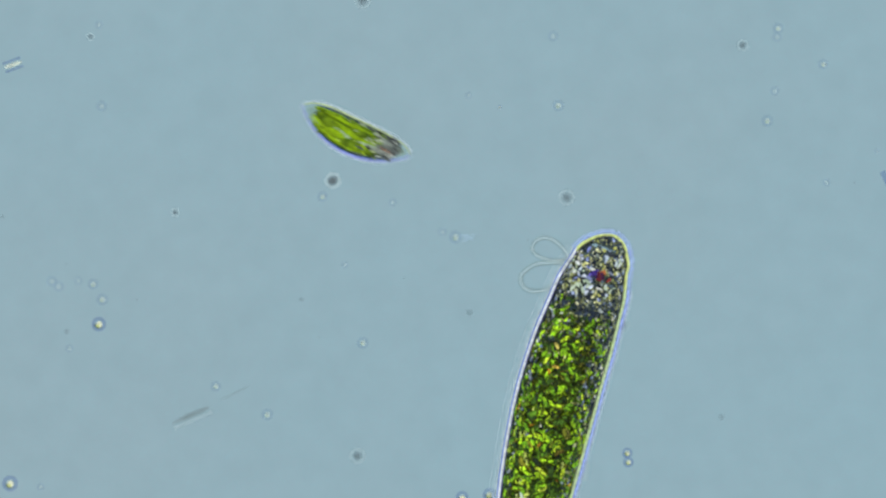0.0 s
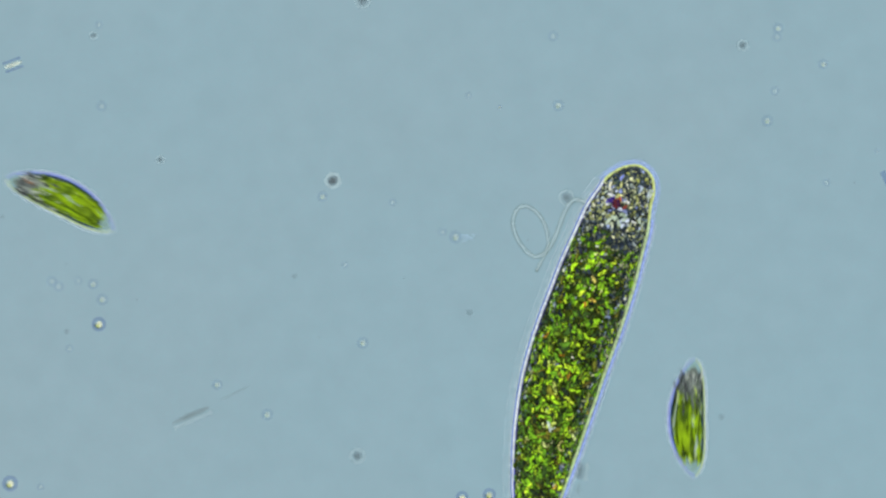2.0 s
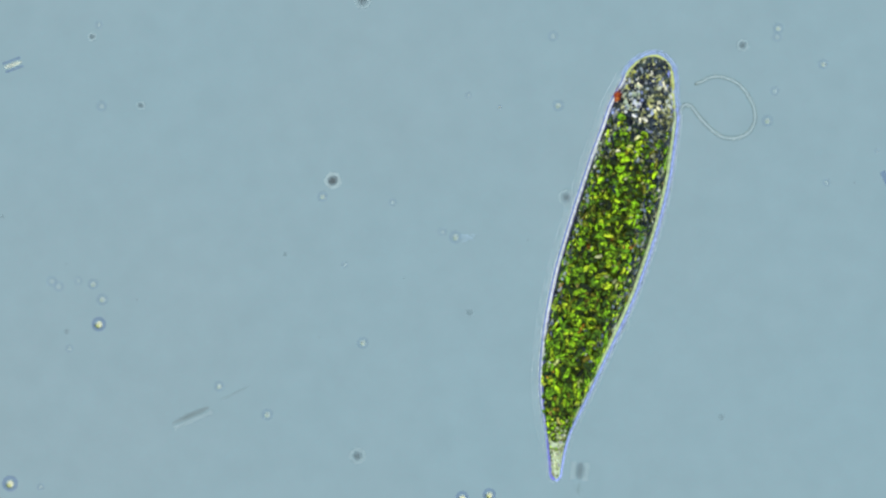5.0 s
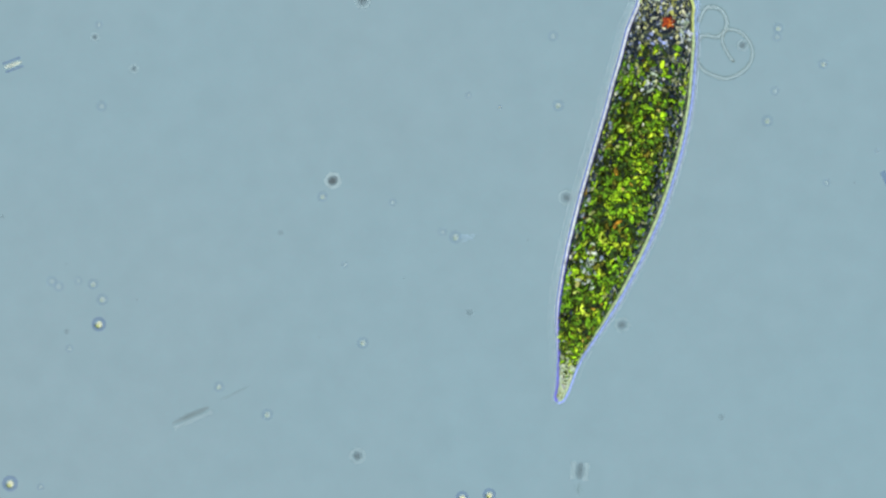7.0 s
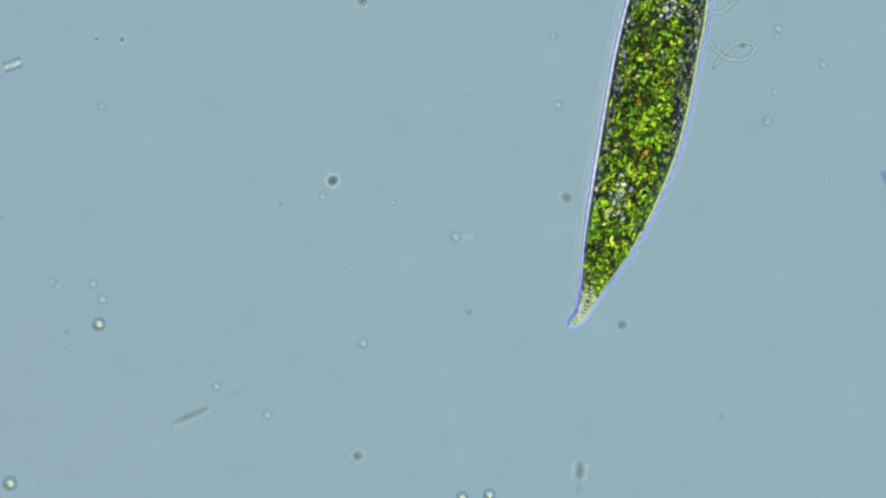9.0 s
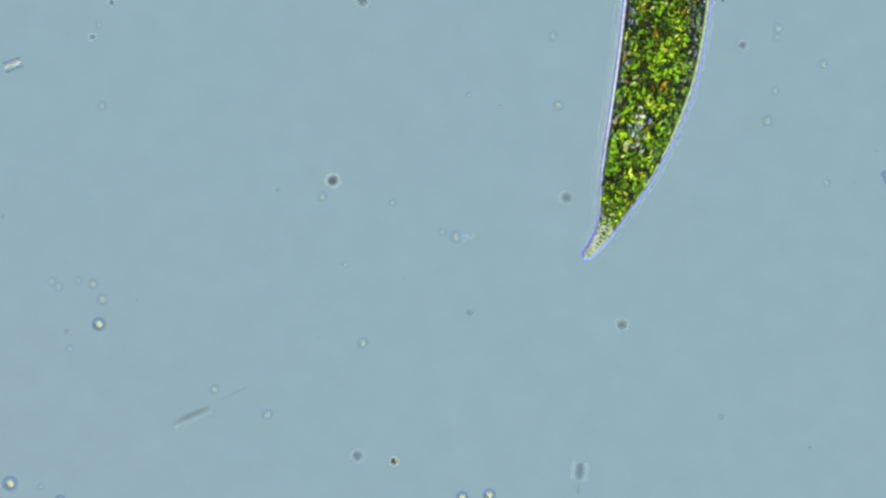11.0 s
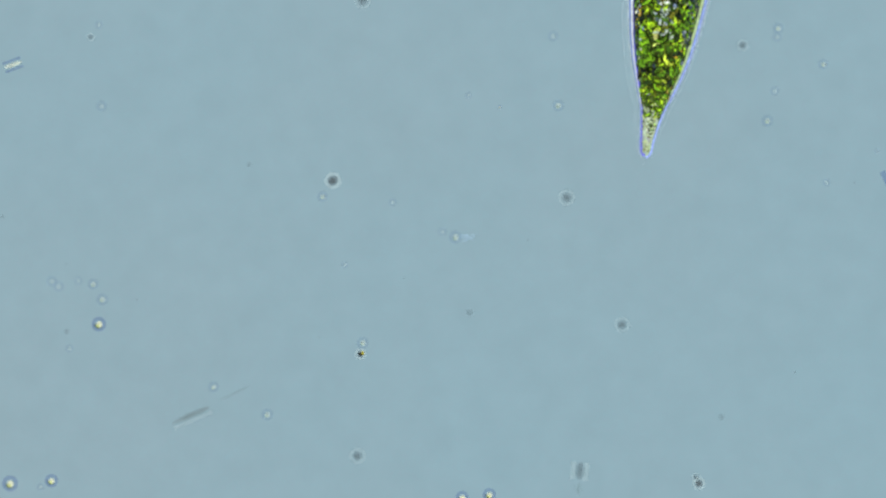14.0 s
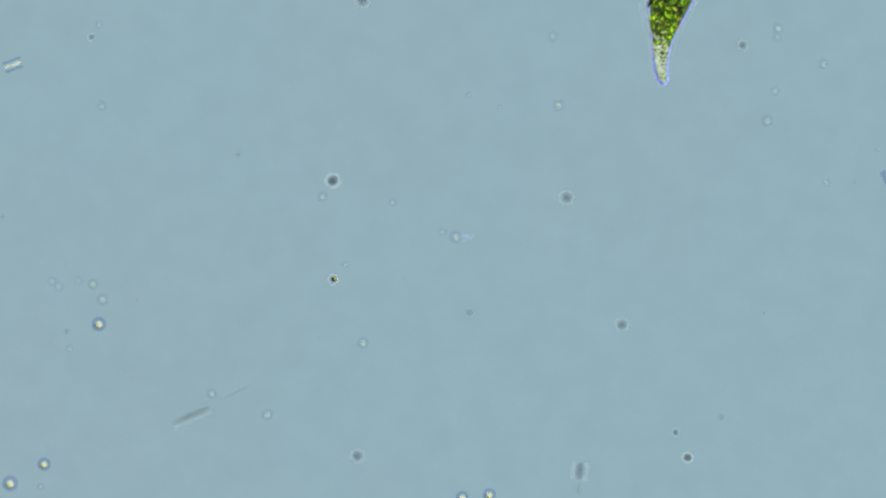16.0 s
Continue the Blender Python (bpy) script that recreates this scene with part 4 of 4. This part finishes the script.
for x, y, r, soft in ((589, 320, 9, 0), (1003, 350, 9, 1), (633, 807, 9, 1), (642, 2, 9, 1), (1314, 81, 6.5, 1), (1101, 575, 8.5, 1), (831, 553, 7, 2),
                      (1277, 738, 7, 2), (716, 493, 1.6, 1), (243, 531, 1.6, 1), (566, 597, 1.6, 1), (117, 467, 1.6, 1), (1512, 324, 1.6, 1),
                      (934, 425, 2, 1), (4, 384, 4, 2), (118, 587, 5, 2)):
    dark_speck(x, y, r, soft)
for x, y, r, soft in ((885, 190, 2.8, 0), (175, 574, 11, 0), (18, 856, 12, 0), (866, 876, 10, 0), (818, 881, 10, 0), (988, 187, 9, 1), (1358, 214, 9, 1), (1377, 50, 8, 1), (1375, 66, 7, 2),
                      (1457, 114, 8, 1), (1371, 161, 7, 2), (979, 64, 8, 2), (806, 420, 10, 1), (783, 410, 6, 2), (571, 348, 8, 1), (695, 358, 6, 2), (642, 607, 9, 1),
                      (473, 734, 9, 1), (165, 503, 8, 1), (181, 530, 9, 1), (138, 497, 6, 2), (92, 498, 8, 2), (104, 507, 8, 2), (123, 617, 6, 2), (829, 169, 5, 2),
                      (1463, 323, 6, 2), (1552, 268, 4, 2), (72, 862, 6, 2), (180, 188, 8, 2), (610, 469, 5, 2), (175, 44, 6, 2)):
    ring_bead(x, y, r, soft)
rod(413, 697, 58, 8, 25, "speck_ghost", "halo_soft", "very faint grey rod-shaped bacterium on the slide", edges=())
rod(338, 735, 74, 12, 24, "speck_brown", "halo_soft", "grey rod-shaped bacterium lying on the slide", edges=(-1,), ratio=0.35)
rod(23, 115, 34, 8, 20, "rod_core", "ring", "bright short rod-shaped bacterium with blue edges")
rod(1026, 834, 32, 18, 84, "speck_soft", "rod_edge", "short grey rod-shaped bacterium", ratio=0.15)
rod(1024, 866, 22, 14, 86, "speck_ghost", "halo_soft", "very faint grey short rod-shaped bacterium", edges=())
rod(1588, 318, 50, 18, -64, "bead_soft", "ring", "pale rod with a dark blue edge")


def blue_smear(x, y, pieces):
    ob = new("faint_blue_smear")
    ob.location = at(x, y, 0.0004)
    tagged(ob, "faint pale blue smear on the slide", "slime")
    for dx, dy, a, b, turn in pieces:
        s = Soup()
        s.dome(Matrix.Translation((dx * U, -dy * U, 0)) @ Matrix.Rotation(turn, 4, "Z") @ Matrix.Diagonal((a * U, b * U, b * 0.4 * U, 1)))
        part("streak", s, ["smear"], ob)
    return ob


blue_smear(824, 420, ((-4, -2, 9, 3.5, 0.3), (6, 1, 10, 4, -0.2), (-1, 5, 6, 3, 0.5), (14, -4, 5, 2.5, 0.1)))

drift = {
    "speck_yellow": dark_speck(735, 950, 6, 0, True),
    "bead_low": ring_bead(105, 885, 10, 0),
    "speck_low": dark_speck(1245, 905, 7, 0),
    "speck_pale": dark_speck(1240, 900, 5, 1),
    "speck_far": dark_speck(1440, 800, 3, 1),
    "speck_old": dark_speck(310, 376, 5, 1),
    "speck_mid": dark_speck(533, 530, 5, 2),
    "speck_north": dark_speck(160, 65, 4.6, 1),
    "bead_rod": ring_bead(382, 684, 8, 1),
    "bead_swept": ring_bead(1112, 818, 8, 0),
    "bead_swept_too": ring_bead(1110, 802, 8, 0),
}


# ---- what moves ----
def pixel_rows(z, *stops):
    rows = [(t, Matrix.Translation(at(x, y, z))) for t, x, y in stops]
    if rows[0][0] > 0:
        rows.insert(0, (0, rows[0][1].copy()))
    if rows[-1][0] < 16:
        rows.append((16, rows[-1][1].copy()))
    return rows


# swimmers: seconds, middle in steps of 3.033 view pixels, heading of the grey front in degrees, roll
SWIM_A = ((0.0, 207, 78, -25, 0), (0.1, 235, 94, -36, 0), (0.2, 279, 124, -30, 0), (0.3, 304, 130, 20, 0), (0.4, 353, 116, -26, 0),
          (0.5, 374, 122, -65, 0), (0.6, 384, 146, -71, 0), (0.7, 400, 188, -58, 0), (0.8, 404, 202, -101, 0), (0.9, 373, 247, -133, 30), (1.0, 353, 270, -110, 60),
          (1.1, 344, 305, -110, 90), (1.2, 322, 330, -165, 130), (1.3, 285, 310, -215, 160), (1.4, 253, 272, -221, 180), (1.5, 225, 246, -219, 180))
SWIM_A2 = ((1.6, 201, 216, -250, 180), (1.7, 172, 164, -225, 175), (1.8, 140, 146, -194, 120), (1.9, 79, 133, -208, 55), (2.0, 36, 117, -206, 0),
           (2.1, -2, 111, -165, 0), (2.3, -80, 120, -170, 0), (16, -120, 125, -170, 0))
SWIM_B = ((0.0, 178, 345, 70, 0), (0.1, 190, 305, 68, 0), (0.2, 201, 262, 64, 0), (0.3, 222, 224, 62, 0), (0.4, 229, 173, 110, 0), (0.5, 231, 145, 64, 0),
          (0.6, 258, 128, 4, 0), (0.7, 304, 107, 53, 0), (0.8, 332, 85, 46, 0), (0.9, 374, 76, -35, 0), (1.0, 394, 96, -61, 0), (1.1, 411, 120, -51, 0),
          (1.2, 450, 170, -54, 0), (1.3, 466, 210, -82, 0), (1.4, 489, 257, -29, 0), (1.5, 516, 277, -30, 0))
SWIM_B2 = ((1.6, 522, 306, 20, 0), (1.7, 508, 314, 80, 0), (1.8, 537, 287, 20, 0), (1.9, 590, 275, 10, 0), (2.1, 650, 270, 10, 0), (16, 660, 270, 10, 0))
SWIM_C = ((0.0, 330, 400, 60, 180), (1.5, 345, 340, 60, 180), (1.7, 358, 313, 72, 180), (1.8, 371, 294, 35, 180), (1.9, 394, 268, 64, 180), (2.0, 403, 244, 90, 180),
          (2.1, 411, 213, 51, 180), (2.2, 449, 195, 6, 180), (2.3, 480, 195, 8, 180), (2.4, 526, 187, 12, 180), (2.6, 610, 175, 10, 180), (16, 640, 170, 10, 180))


def motions():
    times = sorted({*(k / 2 for k in range(33)), 4.2, 5.25, 6.3, 9.2, 10.25, 11.3} - {4.5, 5.0, 5.5, 6.0, 9.5, 10.0, 10.5, 11.0})
    body = {t: apex_at(t) for t in times}
    flanks = {(t, side): flank_poses(t, side) for t in times for side in (-1, 1)}
    walk(cell, [(t, Matrix.Translation(at(body[t][0], body[t][1]))) for t in times])

    def middle(t, i):
        """Where the inside of a piece lies: half way between its two flanks."""
        return flanks[t, -1][i].lerp(flanks[t, 1][i], 0.5) @ Matrix.Translation((skew((i + 0.5) * STEP) * U, 0, 0))

    for i in range(PIECES):
        walk(cores[i], [(t, middle(t, i) @ pose(0, 0, 0, 0, float(smooth(t, ROLL_T, ROLL_V)), 0)) for t in times])
        for side, wall in zip((-1, 1), walls[i]):
            walk(wall, [(t, flanks[t, side][i]) for t in times])
    walk(spot, [(t, middle(t, SPOT_PIECE) @ pose(0, 0, 0, 0, float(smooth(t, SPOT_T, SPOT_V)), 0)) for t in times])
    # the whip: headings glide from shape to shape, link by link
    keys = sorted(WHIP_SHAPES)
    shapes, last = [], None
    for t in keys:
        start, ang = whip_angles(t)
        if last is not None:
            ang = ang + 2 * math.pi * round((np.mean(last) - np.mean(ang)) / (2 * math.pi))
        shapes.append((start, ang))
        last = ang
    chain = [[] for _ in range(LINKS)]
    steps = []
    for k in range(len(keys) - 1):
        most = np.abs(shapes[k + 1][1] - shapes[k][1]).max()
        n = frame(keys[k + 1]) - frame(keys[k])
        if most < 3 and n >= 10:
            steps += [(keys[k] + (keys[k + 1] - keys[k]) * j / 5, k, j / 5) for j in range(5)]
        else:                                     # a flick: it rests, swings over and rests again
            rest = max(0, min(n // 4, int((n - most / 1.4) / 2)))
            steps += [(keys[k] + j / FPS, k, min(max((j - rest) / (n - 2 * rest), 0), 1)) for j in range(n)]
    steps += [(keys[-1], len(keys) - 2, 1.0), (16.0, len(keys) - 2, 1.0)]
    for t, k, u in steps:
        start = shapes[k][0] * (1 - u) + shapes[k + 1][0] * u
        ang = shapes[k][1] * (1 - u) + shapes[k + 1][1] * u
        p = Vector((start[0] * U, -start[1] * U, 0))
        for n in range(LINKS):
            chain[n].append((t, Matrix.Translation(p) @ Matrix.Rotation(ang[n], 4, "Z")))
            p = p + Vector((math.cos(ang[n]), math.sin(ang[n]), 0)) * (LINK * U)
    for link, rows in zip(links, chain):
        walk(link, rows)
    for ob, z, rows in ((swimmers[0], 0.034, SWIM_A + SWIM_A2), (swimmers[1], 0.032, SWIM_B + SWIM_B2), (swimmers[2], 0.030, SWIM_C)):
        walk(ob, [(t, Matrix.Translation(at(x * 3.033, y * 3.033, z)) @ pose(0, 0, 0, 0, 0, h) @ pose(0, 0, 0, r, 0, 0)) for t, x, y, h, r in rows])
    walk(drift["speck_yellow"], pixel_rows(0.0004, (0, 900, 1520), (9.2, 731, 932), (11.3, 691, 796), (11.5, 687, 782), (12, 677, 748), (12.5, 668, 714), (13, 657, 687), (13.5, 647, 657),
                                          (14, 638, 627), (14.5, 628, 596), (15, 616, 564), (15.5, 604, 531), (16, 590, 495)))
    walk(drift["bead_low"], pixel_rows(0.0004, (0, 130, 960), (9.2, 112, 905), (11.5, 106, 882), (12, 105, 876), (12.5, 103, 869), (13, 97, 863), (13.5, 93, 856), (14, 91, 851), (14.5, 91, 846),
                                      (15, 87, 836), (15.5, 83, 831), (16, 78, 822)))
    walk(drift["speck_low"], pixel_rows(0.0004, (0, 1290, 1010), (11.3, 1250, 900), (13, 1242, 878), (13.5, 1241, 868), (14, 1237, 856), (14.5, 1234, 848), (15, 1228, 834), (15.5, 1221, 826), (16, 1217, 810)))
    walk(drift["speck_pale"], pixel_rows(0.0004, (0, 1300, 1240), (11.3, 1250, 930), (13.5, 1236, 862), (14.5, 1223, 828), (15, 1211, 813), (15.5, 1206, 796), (16, 1196, 766)))
    walk(drift["speck_far"], pixel_rows(0.0004, (0, 1500, 1320), (11.5, 1430, 770), (12.5, 1423, 726), (14.5, 1396, 633), (15.5, 1365, 577), (16, 1352, 555)))
    walk(drift["speck_old"], pixel_rows(0.0004, (0, 310, 376), (1.5, 291, 302), (3.5, 262, 237), (7, 237, 122), (9, 216, 70), (12, 190, -30), (16, 160, -160)))
    walk(drift["speck_mid"], pixel_rows(0.0004, (0, 533, 530), (1.5, 524, 497), (3.5, 514, 470), (7, 497, 412), (9, 496, 362), (12.5, 474, 318), (14.5, 432, 284), (16, 422, 273)))
    walk(drift["speck_north"], pixel_rows(0.0004, (0, 160, 65), (1.5, 166, 63), (3.5, 161, 65), (7, 168, 66), (9, 171, 69), (12.5, 159, 64), (14.5, 161, 66), (16, 162, 66)))
    walk(drift["bead_rod"], pixel_rows(0.0004, (0, 382, 684), (1.5, 383, 681), (3.5, 388, 682), (6.5, 388, 685), (9, 383, 684), (11.5, 379, 690), (12.5, 377, 686), (14.5, 378, 685), (15.5, 374, 690), (16, 375, 697)))
    walk(drift["bead_swept"], pixel_rows(0.0004, (0, 1112, 818), (0.5, 1096, 785), (0.9, 1010, 800), (2, 965, 880), (3, 950, 940), (16, 950, 945)))
    walk(drift["bead_swept_too"], pixel_rows(0.0004, (0, 1110, 802), (0.5, 1094, 769), (0.9, 1005, 785), (2, 962, 870), (3, 950, 925), (16, 950, 930)))


motions()
